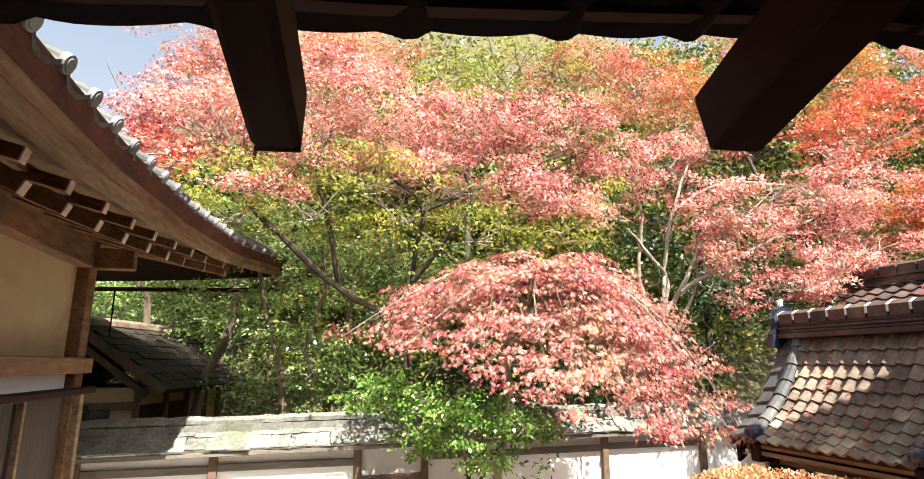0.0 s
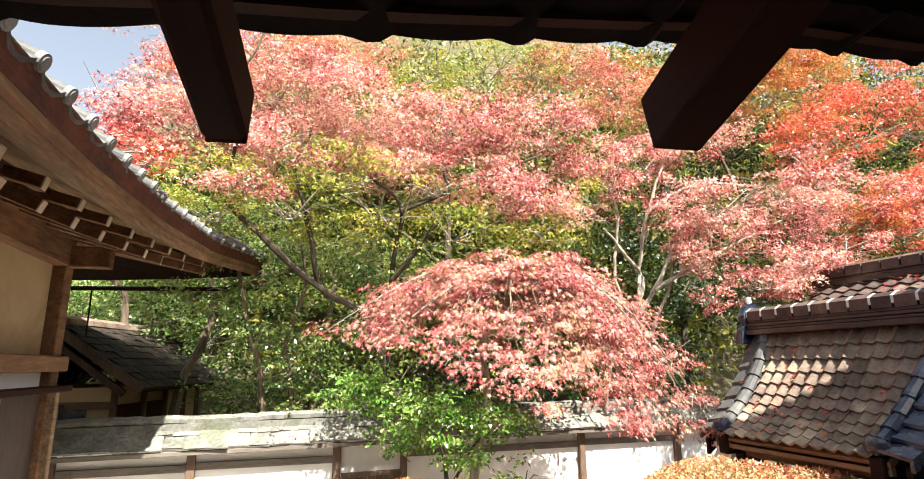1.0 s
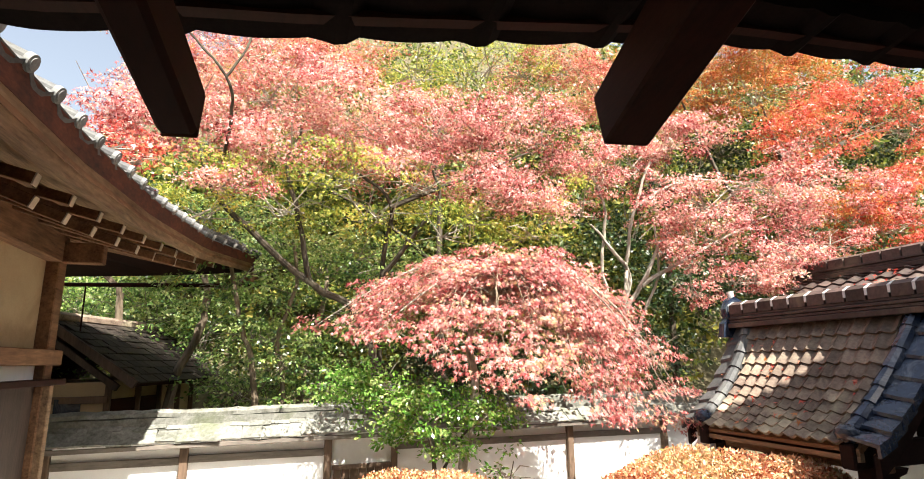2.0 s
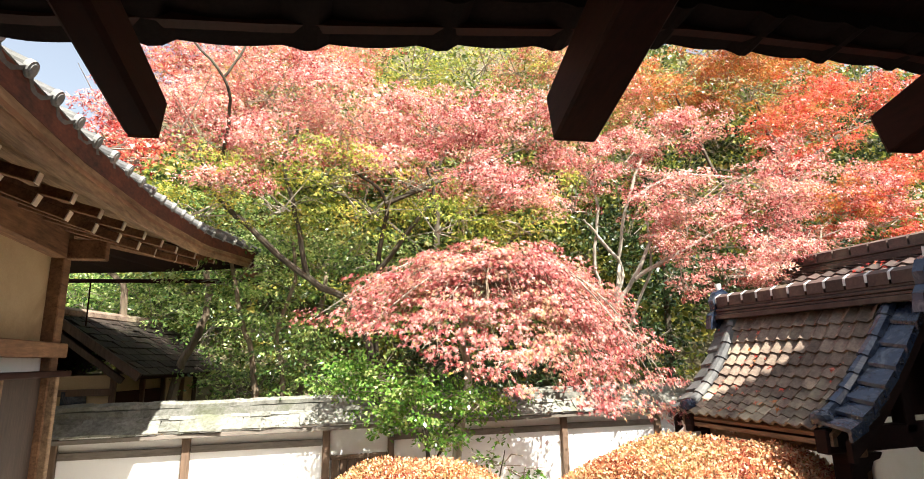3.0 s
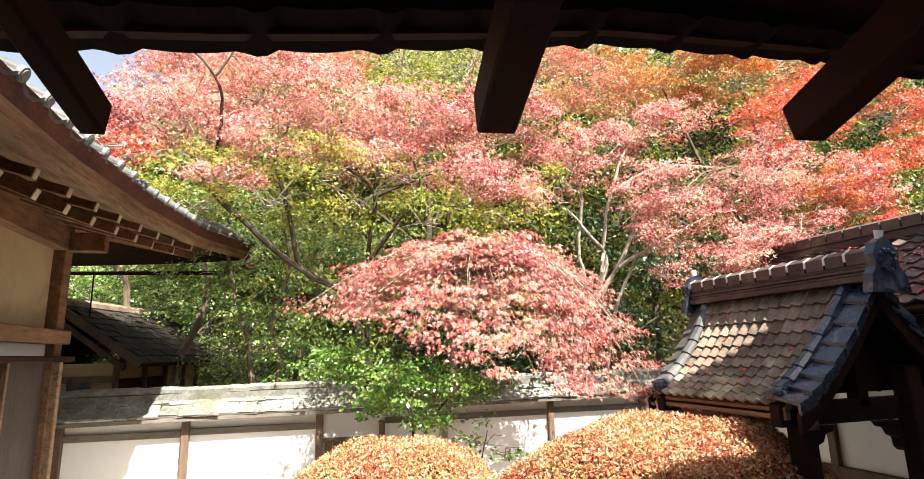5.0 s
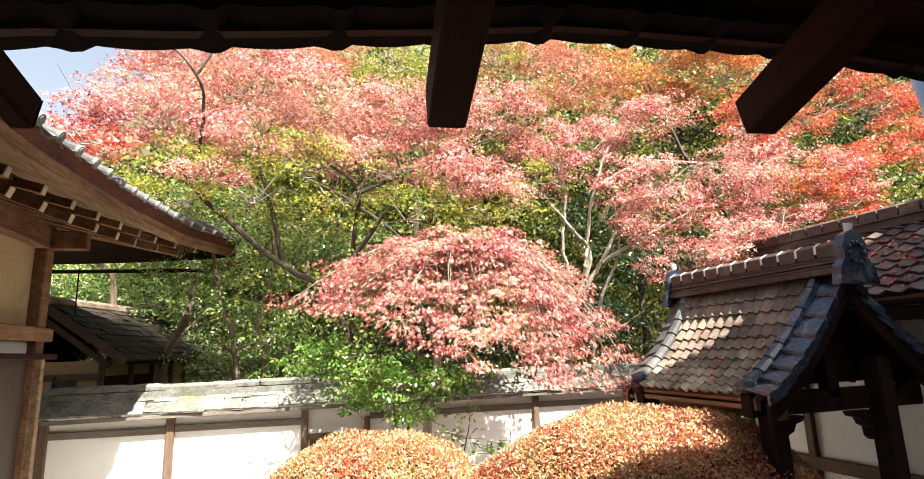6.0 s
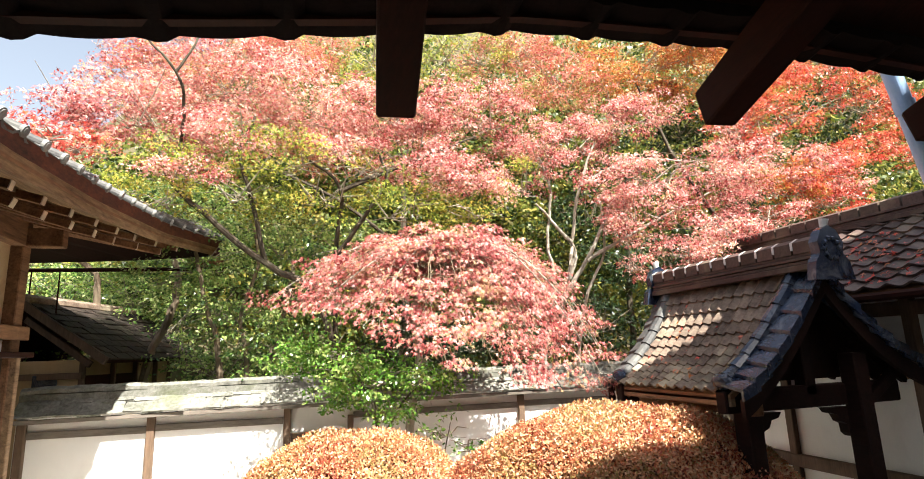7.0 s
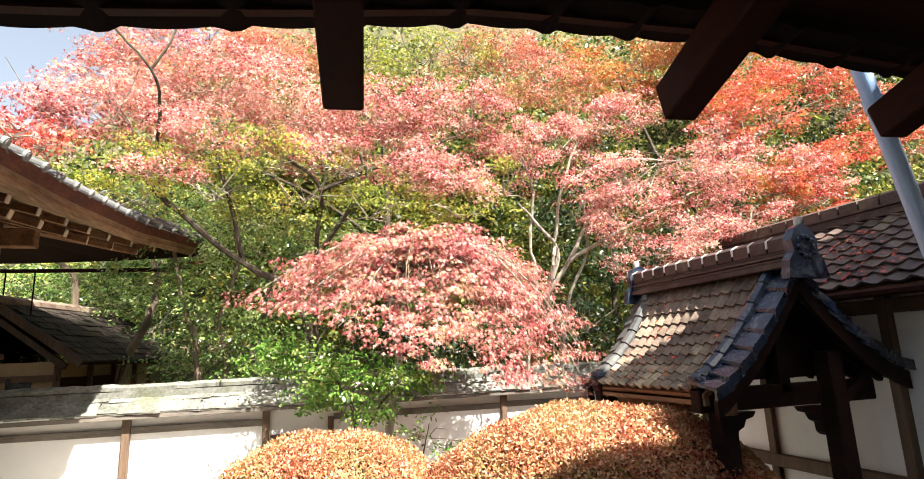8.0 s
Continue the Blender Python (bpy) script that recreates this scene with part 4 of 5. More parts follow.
def spray_points(blobs, rng, per_area, spread, count, puffs=0):
    """Centres and outward normals of leaf sprays laid in flattened layers through the masses of a crown."""
    cs, ns = [], []
    for x, y, z, rx, rz in blobs:
        ry = rx * 0.75
        area = 4.2 * rx * ry + 3.0 * rx * rz
        n = max(4, int(per_area * area))
        d = rng.normal(size=(n, 3))
        d /= np.linalg.norm(d, axis=1)[:, None]
        r = 1.0 - 0.65 * rng.random(n) ** 1.8
        r *= 1 + 0.22 * rng.normal(size=n)
        p = d * r[:, None] * np.array([rx, ry, rz])
        if puffs:
            # rounded clumps over the mass, with darker gaps between them
            m = max(5, int(puffs * rx))
            hub = rng.normal(size=(m, 3))
            hub /= np.linalg.norm(hub, axis=1)[:, None]
            hub *= (0.55 + 0.45 * rng.random(m))[:, None] * np.array([rx, ry, rz])
            pick = rng.integers(0, m, n)
            loose = rng.random(n) < (0.12 if puffs < 9 else 0.28)
            q = hub[pick] + d * r[:, None] * np.array([0.34 * rx, 0.30 * ry, 0.14 + 0.22 * rz])
            p = np.where(loose[:, None], p, q)
        # layers: heights drawn together, so that gaps show between them
        step = 0.24
        p[:, 2] = 0.3 * np.round(p[:, 2] / step + 0.4 * rng.normal(size=n)) * step + 0.7 * p[:, 2]
        cs.append(p + np.array([x, y, z]))
        ns.append(d * np.array([1, 1, 0.7]))
    return np.concatenate(cs), np.concatenate(ns)


def leaves_for(blobs, rng, per_area, spread, count, size, tilt=0.55, face=(0.1, -0.45, 0.55), puffs=0):
    c, nrm = spray_points(blobs, rng, per_area, spread, count, puffs)
    n = len(c)
    idx = np.repeat(np.arange(n), count)
    a = rng.random(n * count) * 2 * np.pi
    r = spread * np.sqrt(rng.random(n * count)) * (0.7 + 0.6 * rng.random(n)[idx])
    out = np.stack([np.cos(a), np.sin(a), np.zeros_like(a)], 1)
    pos = c[idx] + out * r[:, None]
    pos[:, 2] += -0.35 * r * r / max(spread, 1e-3) + rng.normal(size=len(a)) * 0.03
    normal = 0.35 * nrm[idx] + np.array(face) + tilt * rng.normal(size=(len(a), 3))
    heading = out + 0.5 * rng.normal(size=(len(a), 3)) + np.array([0, -0.2, -0.35])
    sz = size * (0.65 + 0.7 * rng.random(len(a)))
    return pos, normal, heading, sz, c


def tree(name, label, base, blobs, material, limbs, seed, per_area=9, spread=0.26, count=26, size=0.075, shape="star", twig=0.35,
         bark=None, extra=(), category="tree", kind="", tilt=0.55, puffs=0):
    """A tree: trunk and limbs, fine twigs, and a crown of single leaves in sprays."""
    rng = np.random.default_rng(seed)
    rr = random.Random(seed)
    t = thing(name, base, label, category, "", kind)
    bark = bark or BARK
    for n, (pts, r0, r1) in enumerate(limbs):
        bm = bmesh.new()
        line = smooth_line(pts, 4)
        line = [p + Vector([rr.uniform(-1, 1) * r0 * 0.35 for _ in range(3)]) for p in line]
        tube(bm, line, r0, r1, 8, 0.12, rr)
        part("trunk" if n == 0 else "limb", bm, bark, t)
    groups = [(blobs, material)] + list(extra)
    for bl, mat in groups:
        pos, normal, heading, sz, c = leaves_for(bl, rng, per_area, spread, count, size, tilt, puffs=puffs)
        ob = tagged(new("crown", leaf_mesh("crown", pos, normal, heading, sz, shape, mat)), kind="stuff")
        hang(ob, t)
        if twig:
            bm = bmesh.new()
            for x, y, z, rx, rz in bl:
                for k in range(int(10 * twig * rx * 3) + 2):
                    a = rr.uniform(0, 6.28)
                    p0 = Vector((x + rr.uniform(-0.25, 0.25) * rx, y + rr.uniform(-0.2, 0.3) * rx, z - 0.45 * rz))
                    p1 = Vector((x + math.cos(a) * rx * rr.uniform(0.5, 1.05), y + math.sin(a) * rx * 0.75, z + rr.uniform(-0.6, 0.8) * rz))
                    mid = (p0 + p1) / 2 + Vector((rr.uniform(-0.1, 0.1), rr.uniform(-0.1, 0.1), rr.uniform(0.0, 0.2) * rx))
                    tube(bm, [p0, mid, p1], 0.012, 0.004, 4)
            tagged(part("twig_mass", bm, PALE_BARK, t, "fine pale twigs"), kind="stuff")
    return t

# ---- the low weeping maple ----
# reach and tip height of the drooping branches by bearing: degrees from east, metres out, height of the tip
WEEP = [(-180, 2.35, 3.60), (-150, 1.90, 3.15), (-120, 1.45, 2.75), (-90, 1.40, 2.60), (-60, 1.85, 2.40), (-38, 2.55, 2.10), (-15, 2.65, 2.62),
        (10, 2.35, 3.10), (45, 1.50, 3.65), (90, 1.20, 3.70), (135, 1.70, 3.70), (180, 2.35, 3.60)]


def weeping_maple():
    """Arching branches from one head, each hung with sprays of leaves that turn down towards its tip."""
    t = thing("maple_tree", (2.75, 7.6, 0), "low weeping maple with rosy drooping leaves in front of the wall", "tree")
    rr = random.Random(4)
    rng = np.random.default_rng(4)
    head = Vector((3.05, 6.85, 3.95))
    bm = bmesh.new()
    tube(bm, smooth_line([(2.75, 7.6, 0.0), (2.7, 7.45, 1.5), (2.82, 7.15, 2.7), (2.7, 7.0, 3.4), head], 5), 0.075, 0.04, 9, 0.12, rr)
    part("trunk", bm, PALE_BARK, t)
    centres, outs, drops = [], [], []
    n = 58
    for k in range(n + 14):
        bearing = -180 + 360 * (k + rr.uniform(-0.4, 0.4)) / n if k < n else rr.uniform(-62, 8)
        bearing = max(-180, min(179.9, bearing))
        for a, b in zip(WEEP, WEEP[1:]):
            if bearing <= b[0]:
                u = (bearing - a[0]) / (b[0] - a[0])
                reach, tip = a[1] + (b[1] - a[1]) * u, a[2] + (b[2] - a[2]) * u
                break
        tier = (1.0, 0.72, 0.88, 0.5)[k % 4] * rr.uniform(0.88, 1.08)
        reach *= tier
        tip += (1 - tier) * 1.25
        d = Vector((math.cos(radians(bearing)), math.sin(radians(bearing)), 0))
        crest = 4.42 + rr.uniform(-0.10, 0.10)
        pts = []
        for i in range(11):
            u = i / 10
            rise = (crest - head.z) * min(1.0, u / 0.30) ** 0.7
            fall = (crest - tip) * max(0.0, (u - 0.22) / 0.78) ** (1.25 if abs(bearing) > 130 else 1.7)
            side = Vector((-d.y, d.x, 0)) * 0.22 * u * math.sin(u * 5 + k * 1.7)
            pts.append(head + d * reach * u ** 0.85 + side + Vector((0, 0, rise - fall)))
        bm = bmesh.new()
        tube(bm, pts, 0.022 if k % 4 == 0 and not -130 < bearing < -50 else 0.011, 0.003, 6, 0.1, rr)
        for i in range(2, 10):
            for _ in range(2):
                q = pts[i] + Vector((rr.uniform(-0.28, 0.28), rr.uniform(-0.28, 0.28), rr.uniform(-0.22, 0.06)))
                tube(bm, [pts[i], (pts[i] + q) / 2 + Vector((0, 0, 0.04)), q], 0.006, 0.002, 4)
        part("branch", bm, PALE_BARK if k % 4 == 0 and not -130 < bearing < -50 else TAN_BARK, t)
        for i in range(2, 11):
            bare = rr.random() < (0.75 if -125 < bearing < -65 and 5 <= i <= 8 else 0.25)
            for _ in range(0 if bare else 2 if i < 5 else 3):
                c = pts[i] + Vector((rr.gauss(0, 0.16), rr.gauss(0, 0.16), rr.uniform(-0.08, 0.18)))
                centres.append(c)
                outs.append(d)
                drops.append(i / 10)
    c, o, w = np.array([tuple(p) for p in centres]), np.array([tuple(p) for p in outs]), np.array(drops)
    m = 36
    idx = np.repeat(np.arange(len(c)), m)
    a = rng.random(len(idx)) * 2 * np.pi
    r = 0.20 * np.sqrt(rng.random(len(idx)))
    flat = np.stack([np.cos(a), np.sin(a), np.zeros_like(a)], 1)
    pos = c[idx] + flat * r[:, None]
    pos[:, 2] -= 0.55 * r * w[idx] * rng.random(len(idx)) + 1.4 * r * r
    hang_down = np.array([0, 0, -1.0]) * (0.20 + 0.6 * w[idx])[:, None]
    heading = 0.6 * flat + 0.5 * o[idx] + hang_down + 0.35 * rng.normal(size=pos.shape)
    normal = o[idx] * (0.2 + 0.8 * w[idx])[:, None] + np.array([0.05, -0.35, 0.75]) + 0.62 * rng.normal(size=pos.shape)
    ob = new("crown", leaf_mesh("crown", pos, normal, heading, 0.055 * (0.6 + 0.7 * rng.random(len(idx))), "maple", LEAF_ROSE))
    hang(tagged(ob, kind="stuff"), t)


# ---- trees ----
UPPER_RED = [(-2.0, 7.4, 6.4, 0.79, 0.54), (-1.2, 7.6, 6.5, 1.09, 0.59), (-0.2, 8.2, 7.4, 1.4, 0.75), (0.0, 7.4, 6.2, 0.95, 0.33), (1.2, 8.0, 7.0, 1.46, 0.63), (1.5, 7.6, 6.1, 0.87, 0.34), (2.8, 8.0, 7.1, 1.51, 0.54), (2.9, 7.4, 6.0, 1.07, 0.39), (4.3, 8.0, 7.1, 1.35, 0.67), (3.6, 7.2, 5.6, 0.87, 0.34), (-1.9, 6.0, 5.4, 0.45, 0.18), (-0.6, 7.0, 5.4, 0.48, 0.18), (5.3, 7.6, 6.2, 0.66, 0.55)]
TOP_ORANGE = [(-1.5, 9.0, 7.7, 1.1, 0.45), (-0.7, 9.4, 8.7, 1.89, 0.57), (0.9, 9.6, 9.0, 1.16, 0.51), (6.4, 8.8, 8.5, 1.22, 0.68), (5.6, 9.4, 9.4, 1.27, 0.49)]
RIGHT_PINK = [(7.2, 8.0, 7.3, 1.22, 0.71), (6.2, 7.8, 6.7, 0.95, 0.53), (7.2, 7.0, 5.8, 1.27, 0.58), (8.9, 7.0, 6.1, 1.42, 0.58), (6.9, 7.0, 5.1, 1.06, 0.39), (8.1, 6.8, 5.0, 1.07, 0.47), (9.1, 6.6, 5.0, 1.0, 0.44), (7.7, 6.8, 4.4, 0.91, 0.34), (7.9, 6.1, 4.62, 0.5, 0.2), (7.3, 6.2, 4.25, 0.45, 0.18), (6.7, 7.0, 4.2, 0.41, 0.38), (10.7, 7.0, 6.0, 1.28, 0.57)]
RIGHT_RED = [(10.3, 7.6, 7.4, 1.18, 0.81), (11.9, 8.0, 8.2, 1.49, 0.99), (12.4, 7.2, 6.6, 1.05, 0.5), (15.1, 8.4, 8.8, 1.3, 0.7), (11.1, 6.8, 5.5, 1.15, 0.43), (15.7, 7.6, 7.3, 1.3, 0.7), (14.8, 9.0, 10.2, 1.4, 0.6)]
RIGHT_ORANGE = [(8.4, 8.8, 9.0, 1.49, 0.67), (10.1, 8.6, 9.0, 1.43, 0.87), (12.0, 9.0, 9.8, 1.61, 0.81), (10.1, 9.4, 10.2, 2.38, 0.59), (10.4, 6.9, 5.8, 0.83, 0.49)]
HOLLY = [(1.4, 7.2, 2.9, 0.6, 0.35), (2.1, 6.9, 2.5, 0.85, 0.38), (1.2, 7.2, 2.7, 0.52, 0.26), (2.8, 6.7, 2.4, 0.59, 0.21), (2.3, 6.8, 2.0, 0.42, 0.25), (1.8, 7.0, 2.3, 0.51, 0.25)]
SAPLING = [(3.0, 6.6, 1.75, 0.45, 0.3), (3.3, 6.4, 1.5, 0.34, 0.17)]
YELLOW_GREEN = [(-1.07, 7.5, 5.21, 1.03, 0.47), (-0.46, 7.41, 5.56, 0.83, 0.37), (0.15, 7.5, 5.39, 1.02, 0.55), (0.86, 7.32, 5.81, 1.1, 0.42), (1.4, 7.5, 5.39, 1.03, 0.55), (2.63, 7.32, 5.1, 1.03, 0.42), (3.78, 7.15, 5.03, 0.76, 0.28), (4.65, 7.15, 5.56, 0.6, 0.45), (2.4, 9.47, 8.89, 1.16, 0.65), (3.83, 9.47, 9.18, 1.47, 0.6), (4.69, 9.28, 9.18, 0.94, 0.54), (2.09, 7.32, 5.73, 0.75, 0.37)]
GREEN = [(1.0, 9.2, 4.8, 1.31, 0.54), (2.2, 9.0, 4.7, 1.19, 0.49), (-0.1, 9.2, 3.7, 0.86, 0.64), (0.4, 9.1, 3.2, 0.74, 0.63), (-0.6, 9.4, 4.6, 1.0, 0.67), (1.6, 9.1, 3.8, 0.86, 0.64), (2.8, 8.9, 4.3, 0.97, 0.43), (1.2, 9.1, 2.7, 0.74, 0.53), (0.2, 9.4, 5.3, 1.01, 0.56)]
LEFT_GREEN = [(-3.7, 12.5, 4.4, 1.34, 0.75), (-2.6, 12.5, 4.4, 1.61, 0.88), (-1.6, 12.0, 3.6, 1.25, 0.97), (-2.1, 12.5, 5.3, 1.76, 0.73), (-3.0, 12.0, 3.6, 1.27, 0.71), (-0.3, 10.8, 2.7, 1.12, 0.62), (-1.2, 12.0, 5.9, 1.7, 0.99)]
DARK_GREEN = [(8.2, 9.4, 4.8, 1.25, 0.7), (10.3, 9.6, 8.3, 1.15, 0.99), (9.1, 8.8, 4.6, 1.12, 0.7), (7.4, 9.8, 5.9, 0.98, 0.84), (16.0, 9.8, 9.3, 1.71, 1.28), (8.5, 9.6, 7.0, 1.04, 0.89), (12.1, 9.0, 6.1, 1.34, 1.0), (4.5, 8.9, 3.0, 1.5, 0.6), (7.3, 9.2, 3.4, 0.88, 0.75), (3.0, 9.0, 3.0, 0.85, 0.6)]
FAR_WOOD = [(-2.8, 16.0, 7.6, 4.2, 1.8), (2.8, 16.0, 7.4, 4.62, 2.13), (9.7, 15.0, 7.2, 5.25, 2.42), (17.7, 14.0, 8.6, 6.55, 3.53), (2.7, 14.0, 4.4, 4.18, 1.93), (8.3, 13.0, 4.2, 4.1, 2.05), (-4.1, 15.5, 4.4, 3.81, 2.08), (4.2, 17.5, 11.6, 5.71, 1.98), (14.1, 17.0, 12.6, 6.89, 2.91), (24.6, 16.0, 13.5, 7.48, 3.74), (29.5, 14.0, 9.8, 7.18, 5.75), (3.4, 15.0, 9.4, 4.0, 1.6), (8.0, 15.0, 10.0, 4.0, 1.8), (-0.3, 15.5, 8.4, 2.8, 1.4)]

tree("maple_tree", "tall maple with layered salmon-red autumn leaves over the wall", (1.6, 9.4, 0), UPPER_RED, LEAF_PINK,
     [([(1.9, 9.2, 0.0), (1.68, 8.54, 2.43), (1.32, 8.35, 3.81), (0.56, 7.97, 4.22), (-0.15, 7.6, 4.75), (-0.8, 7.4, 5.4), (-0.98, 7.31, 5.93)], 0.075, 0.03),
      ([(0.56, 7.97, 4.22), (0.33, 7.68, 5.16), (0.13, 7.5, 5.87), (0.32, 7.68, 6.57)], 0.045, 0.02),
      ([(1.68, 8.54, 2.63), (1.65, 8.07, 4.65), (1.65, 7.5, 5.39), (1.18, 7.4, 5.79)], 0.045, 0.02),
      ([(1.65, 8.07, 4.41), (2.06, 7.68, 4.98), (2.38, 7.4, 5.5), (2.27, 7.31, 5.92)], 0.045, 0.02),
      ([(1.65, 7.5, 5.35), (2.86, 7.4, 5.92), (3.99, 7.5, 6.49)], 0.04, 0.015),
      ([(-0.75, 7.7, 5.9), (-0.62, 7.1, 6.45), (-0.68, 6.75, 6.76), (-1.07, 6.7, 7.19), (-1.49, 6.7, 7.66), (-1.73, 6.7, 7.98)], 0.026, 0.010),
      ([(-0.68, 6.75, 6.76), (-0.45, 6.7, 7.19), (-0.32, 6.7, 7.73), (-0.21, 6.7, 8.28)], 0.02, 0.008)],
     1, 16, 0.22, 62, 0.052, puffs=11, extra=[(TOP_ORANGE, LEAF_CORAL), ([(-1.35, 4.7, 4.92, 0.22, 0.10), (-1.12, 4.85, 4.86, 0.20, 0.08), (-1.5, 5.3, 5.2, 0.35, 0.15)], LEAF_RED)])
tree("maple_tree", "many-stemmed maple with pink autumn leaves behind the gate roof", (6.2, 8.9, 0), RIGHT_PINK, LEAF_PINK,
     [([(6.0, 9.0, 0.0), (5.9, 8.8, 2.5), (5.68, 7.6, 3.98), (5.81, 7.6, 4.72), (5.94, 7.4, 5.65), (6.26, 7.3, 6.48)], 0.05, 0.02),
      ([(5.6, 9.0, 0.0), (5.5, 8.4, 2.6), (5.42, 7.7, 3.9), (5.30, 7.6, 4.6), (5.38, 7.5, 5.5), (5.2, 7.5, 6.2)], 0.042, 0.018),
      ([(6.3, 9.0, 0.0), (6.2, 8.4, 2.6), (6.15, 7.8, 3.7), (6.5, 7.7, 4.5), (6.45, 7.6, 5.4)], 0.04, 0.018),
      ([(5.75, 7.7, 3.98), (5.85, 7.6, 4.5), (5.36, 7.5, 5.0), (5.03, 7.4, 5.27)], 0.045, 0.015),
      ([(5.75, 7.8, 3.8), (6.07, 7.6, 4.3), (6.45, 7.5, 5.05), (6.61, 7.4, 5.47)], 0.045, 0.02),
      ([(6.07, 7.6, 4.3), (7.4, 7.4, 5.0), (8.6, 7.1, 5.6)], 0.04, 0.015),
      ([(5.94, 7.4, 5.65), (7.2, 7.6, 6.3), (8.6, 7.4, 6.3)], 0.03, 0.012)],
     2, 11, 0.20, 56, 0.054, puffs=7, bark=PALE_BARK)
tree("maple_tree", "bright red and orange maple on the slope", (10.2, 9.2, 0), RIGHT_RED, LEAF_RED,
     [([(10.1, 9.4, 0.0), (10.1, 8.8, 3.0), (10.12, 8.0, 5.08), (10.33, 7.8, 6.58), (11.9, 7.8, 7.69)], 0.12, 0.04),
      ([(10.2, 8.2, 4.6), (9.0, 8.6, 7.0), (8.4, 8.8, 8.7)], 0.06, 0.02),
      ([(10.3, 7.9, 6.2), (10.3, 8.4, 8.6)], 0.05, 0.02)],
     3, 11, 0.22, 52, 0.060, puffs=7, extra=[(RIGHT_ORANGE, LEAF_ORANGE)])
weeping_maple()
tree("holly_shrub", "glossy green evergreen shrub growing against the wall", (2.13, 6.9, 0), HOLLY, LEAF_HOLLY,
     [([(2.13, 6.9, 0.0), (2.15, 6.9, 1.7), (1.97, 6.9, 2.31), (1.5, 7.0, 2.71)], 0.04, 0.012),
      ([(2.15, 6.9, 1.5), (2.5, 6.8, 2.1), (2.8, 6.7, 2.4)], 0.025, 0.008)],
     5, 24, 0.16, 28, 0.062, shape="oval", category="shrub", tilt=0.7)
tree("sapling", "sparse green sapling beside the wall", (3.0, 6.6, 0), SAPLING, LEAF_HOLLY,
     [([(3.0, 6.6, 0.0), (3.0, 6.6, 1.2), (3.1, 6.5, 1.8)], 0.015, 0.006)], 6, 9, 0.16, 12, 0.07, shape="oval", category="shrub", tilt=0.7)
tree("maple_tree", "yellow-green maple on the wooded slope", (3.3, 10.6, 0), YELLOW_GREEN, LEAF_YELLOW,
     [([(3.4, 10.8, 0.4), (3.35, 10.7, 3.0), (3.29, 10.6, 5.31), (3.21, 10.7, 8.38), (3.1, 10.8, 10.22)], 0.11, 0.03),
      ([(3.3, 10.6, 5.0), (1.8, 10.3, 6.0), (0.4, 10.2, 6.6)], 0.05, 0.02),
      ([(3.25, 10.7, 7.0), (4.2, 10.8, 9.0), (4.6, 10.8, 10.0)], 0.04, 0.015),
      ([(3.3, 10.6, 4.6), (4.4, 9.6, 5.2), (5.4, 9.2, 6.0)], 0.04, 0.015)],
     7, 7, 0.26, 44, 0.052, puffs=7)
tree("evergreen_tree", "leafy green evergreen behind the wall", (0.6, 10.0, 0), GREEN, LEAF_GREEN,
     [([(0.5, 10.0, 0.3), (0.55, 10.0, 2.4), (0.9, 10.3, 4.0), (1.0, 10.6, 5.2)], 0.08, 0.03),
      ([(-0.2, 9.1, 0.0), (-0.17, 9.0, 2.25), (-0.24, 9.0, 3.08), (-0.49, 9.0, 3.85), (-0.64, 9.0, 4.63)], 0.06, 0.03),
      ([(0.3, 9.1, 0.0), (0.25, 9.0, 2.69), (0.13, 8.9, 3.46), (0.37, 8.9, 4.34), (0.29, 8.8, 5.03)], 0.045, 0.025),
      ([(0.9, 10.2, 3.8), (2.0, 9.8, 4.4), (2.9, 9.5, 4.5)], 0.04, 0.015)],
     8, 11, 0.24, 36, 0.066, shape="oval", tilt=0.5, bark=TAN_BARK)
tree("evergreen_tree", "leaning green tree on the slope behind the outbuilding", (-1.8, 12.0, 0.9), LEFT_GREEN, LEAF_GREEN,
     [([(-1.9, 10.5, 0.4), (-1.54, 10.3, 2.71), (-1.18, 10.3, 3.69), (-1.12, 10.2, 4.38), (-1.32, 10.2, 5.04)], 0.085, 0.05),
      ([(-2.6, 11.2, 0.7), (-2.61, 11.0, 3.9), (-2.71, 11.0, 4.46), (-3.14, 11.0, 4.89)], 0.08, 0.04)],
     9, 9, 0.28, 36, 0.075, shape="oval", tilt=0.5, bark=TAN_BARK)
tree("evergreen_tree", "dark evergreen undergrowth on the slope", (8.2, 9.6, 0), DARK_GREEN, LEAF_DARK,
     [([(8.2, 9.8, 0.1), (8.2, 9.6, 3.0), (8.3, 9.6, 5.5), (8.5, 9.6, 7.0)], 0.09, 0.03)],
     10, 9, 0.28, 22, 0.10, shape="oval", tilt=0.7)
tree("far_woods", "green and yellowing woods on the hillside", (6.0, 16.0, 3.0), FAR_WOOD, LEAF_FAR,
     [([(4.0, 16.0, 2.5), (4.1, 16.0, 6.0), (4.0, 16.2, 11.0)], 0.14, 0.05)],
     11, 5.0, 0.5, 30, 0.16, shape="oval", twig=0, category="woods", kind="stuff", tilt=0.8)


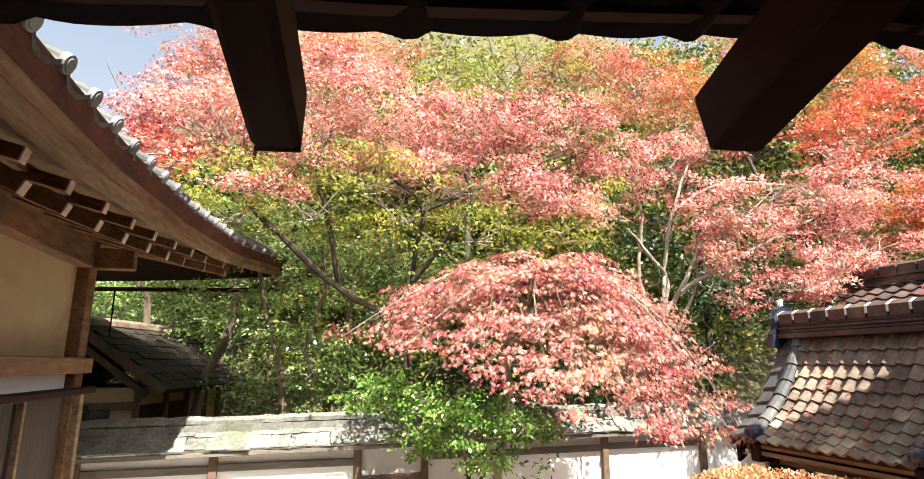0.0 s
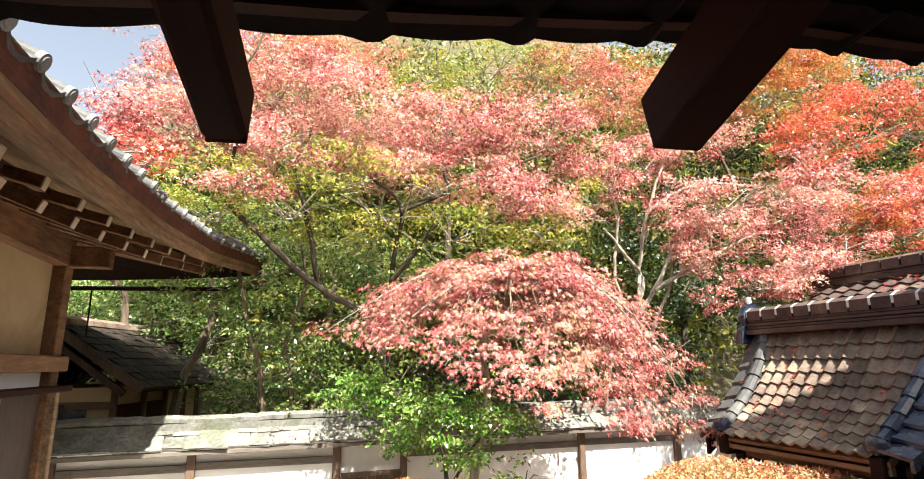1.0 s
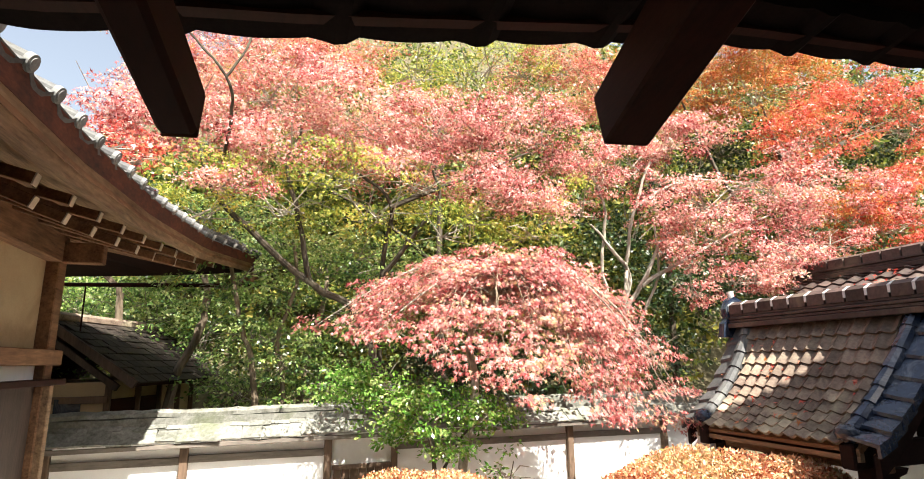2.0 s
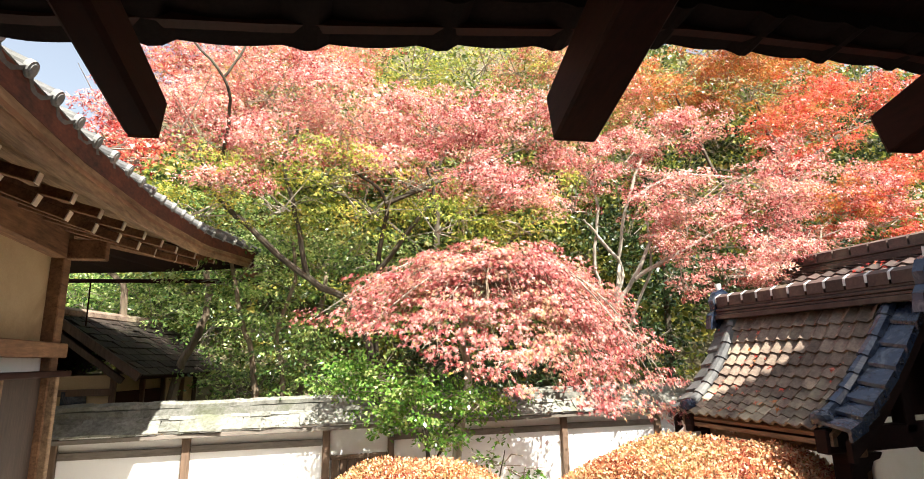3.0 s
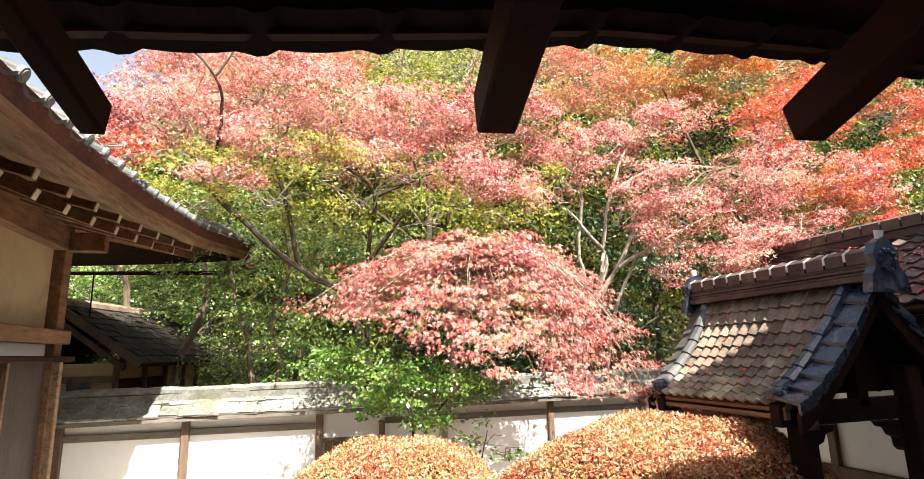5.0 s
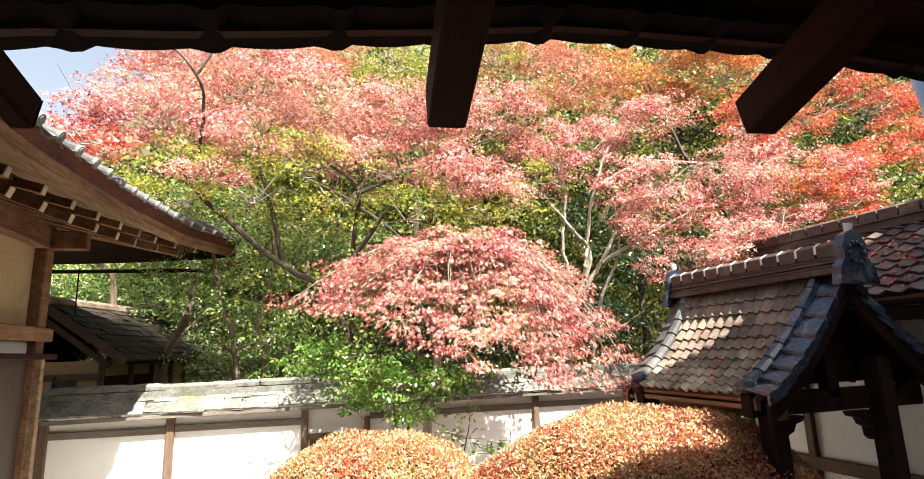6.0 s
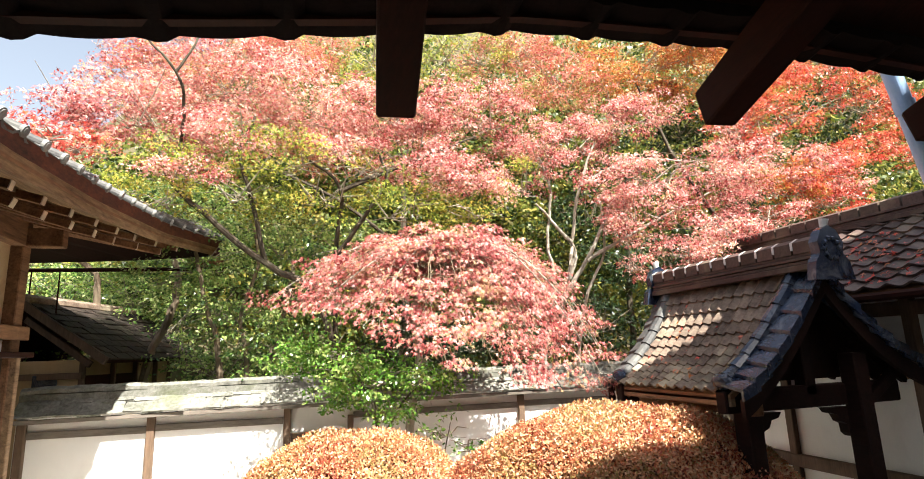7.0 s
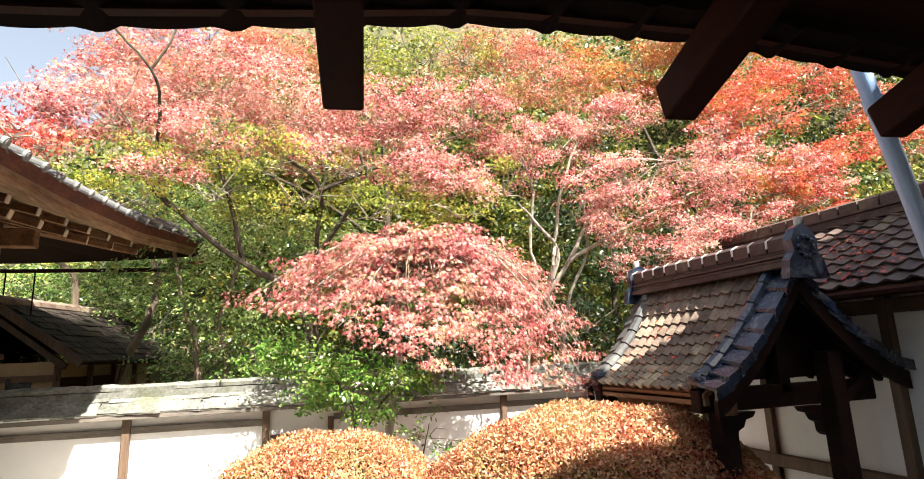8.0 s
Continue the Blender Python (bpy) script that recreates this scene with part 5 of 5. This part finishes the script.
# ---- clipped azaleas ----
def azalea(centre, radii, top, turn, seed, label):
    rng = np.random.default_rng(seed)
    x, y = centre
    rx, ry = radii
    t = thing("azalea_bush", (x, y, 0), label, "bush", "clipped azaleas")
    bm = bmesh.new()
    rings = []
    for k in range(10):
        a = math.pi / 2 * k / 9
        z = top * 0.93 * math.sin(a)
        q = 0.93 * math.cos(a) ** 0.8 + 0.01
        rings.append([Vector((x + rx * q * math.cos(b), y + ry * q * math.sin(b), z)) for b in [2 * math.pi * i / 28 for i in range(28)]])
    sweep(bm, rings)
    bmesh.ops.rotate(bm, cent=(x, y, 0), matrix=Matrix.Rotation(radians(turn), 3, 'Z'), verts=bm.verts)
    part("core", bm, RUST_WOOD, t, "dark twiggy inside")
    n = int(100000 * rx * ry / 1.5)
    d = rng.normal(size=(n, 3))
    d[:, 2] = np.abs(d[:, 2])
    d /= np.linalg.norm(d, axis=1)[:, None]
    horiz = np.hypot(d[:, 0], d[:, 1]) + 1e-6
    q = np.cos(np.arcsin(d[:, 2])) ** 0.8
    lump = 1 + 0.035 * np.sin(d[:, 0] * 9 + seed) * np.sin(d[:, 1] * 8) + 0.028 * np.clip(rng.normal(size=n), -2, 1.3)
    pos = np.stack([x + rx * q * d[:, 0] / horiz * lump, y + ry * q * d[:, 1] / horiz * lump, top * d[:, 2] * lump], 1)
    cs, sn = math.cos(radians(turn)), math.sin(radians(turn))
    rot = np.array([[cs, -sn, 0], [sn, cs, 0], [0, 0, 1]])
    pos = (pos - np.array([x, y, 0])) @ rot.T + np.array([x, y, 0])
    d = d @ rot.T
    normal = d * np.array([1 / rx, 1 / ry, 1 / top]) * 1.0 + 0.75 * rng.normal(size=(n, 3))
    heading = d + 0.9 * rng.normal(size=(n, 3))
    ob = new("foliage", leaf_mesh("foliage", pos, normal, heading, 0.036 * (0.6 + 0.8 * rng.random(n)), "oval", LEAF_HEDGE))
    hang(ob, t)


azalea((4.35, 4.3), (2.25, 1.25), 2.045, -14, 21, "large clipped azalea dome with orange-brown autumn leaves")
azalea((1.7, 5.9), (1.65, 1.0), 1.80, 0, 22, "lower clipped azalea dome with orange-brown autumn leaves")


# ---- fallen leaves on the tiles ----
def fallen_leaves():
    rng = np.random.default_rng(31)
    n = 80
    u = rng.random(n) ** 1.3
    y = GY0 + 0.1 + rng.random(n) * (GY1 - GY0 - 0.2)
    y = 0.5 * y + 0.5 * (GY0 + 0.3 + 0.45 * np.floor(rng.random(n) * 6) + 0.1 * rng.normal(size=n))
    c = 0.48
    pos = np.stack([GX - (GX - EX) * (1 - u), y, EZ + (GZ - EZ) * ((1 - c) * u + c * u * u) + 0.075], 1)
    m = 420
    v = rng.random(m)
    spot = np.floor(rng.random(m) * 9)
    yy = 1.9 + 0.42 * spot + 0.16 * rng.normal(size=m)
    v = np.clip(0.12 + 0.55 * ((spot * 0.37) % 1) + 0.14 * rng.normal(size=m), 0.02, 0.95)
    pos2 = np.stack([7.0 + 1.9 * v, yy, 3.24 + 1.08 * v + 0.085], 1)
    pos = np.concatenate([pos, pos2])
    k = len(pos)
    normal = np.array([-0.55, 0, 0.8]) + 0.3 * rng.normal(size=(k, 3))
    me = leaf_mesh("fallen_leaves", pos, normal, rng.normal(size=(k, 3)), 0.06 * (0.7 + 0.6 * rng.random(k)), "maple", LEAF_RED)
    tagged(new("fallen_leaves", me), "fallen red maple leaves lying on the roof tiles", "leaves", "", "stuff")


fallen_leaves()
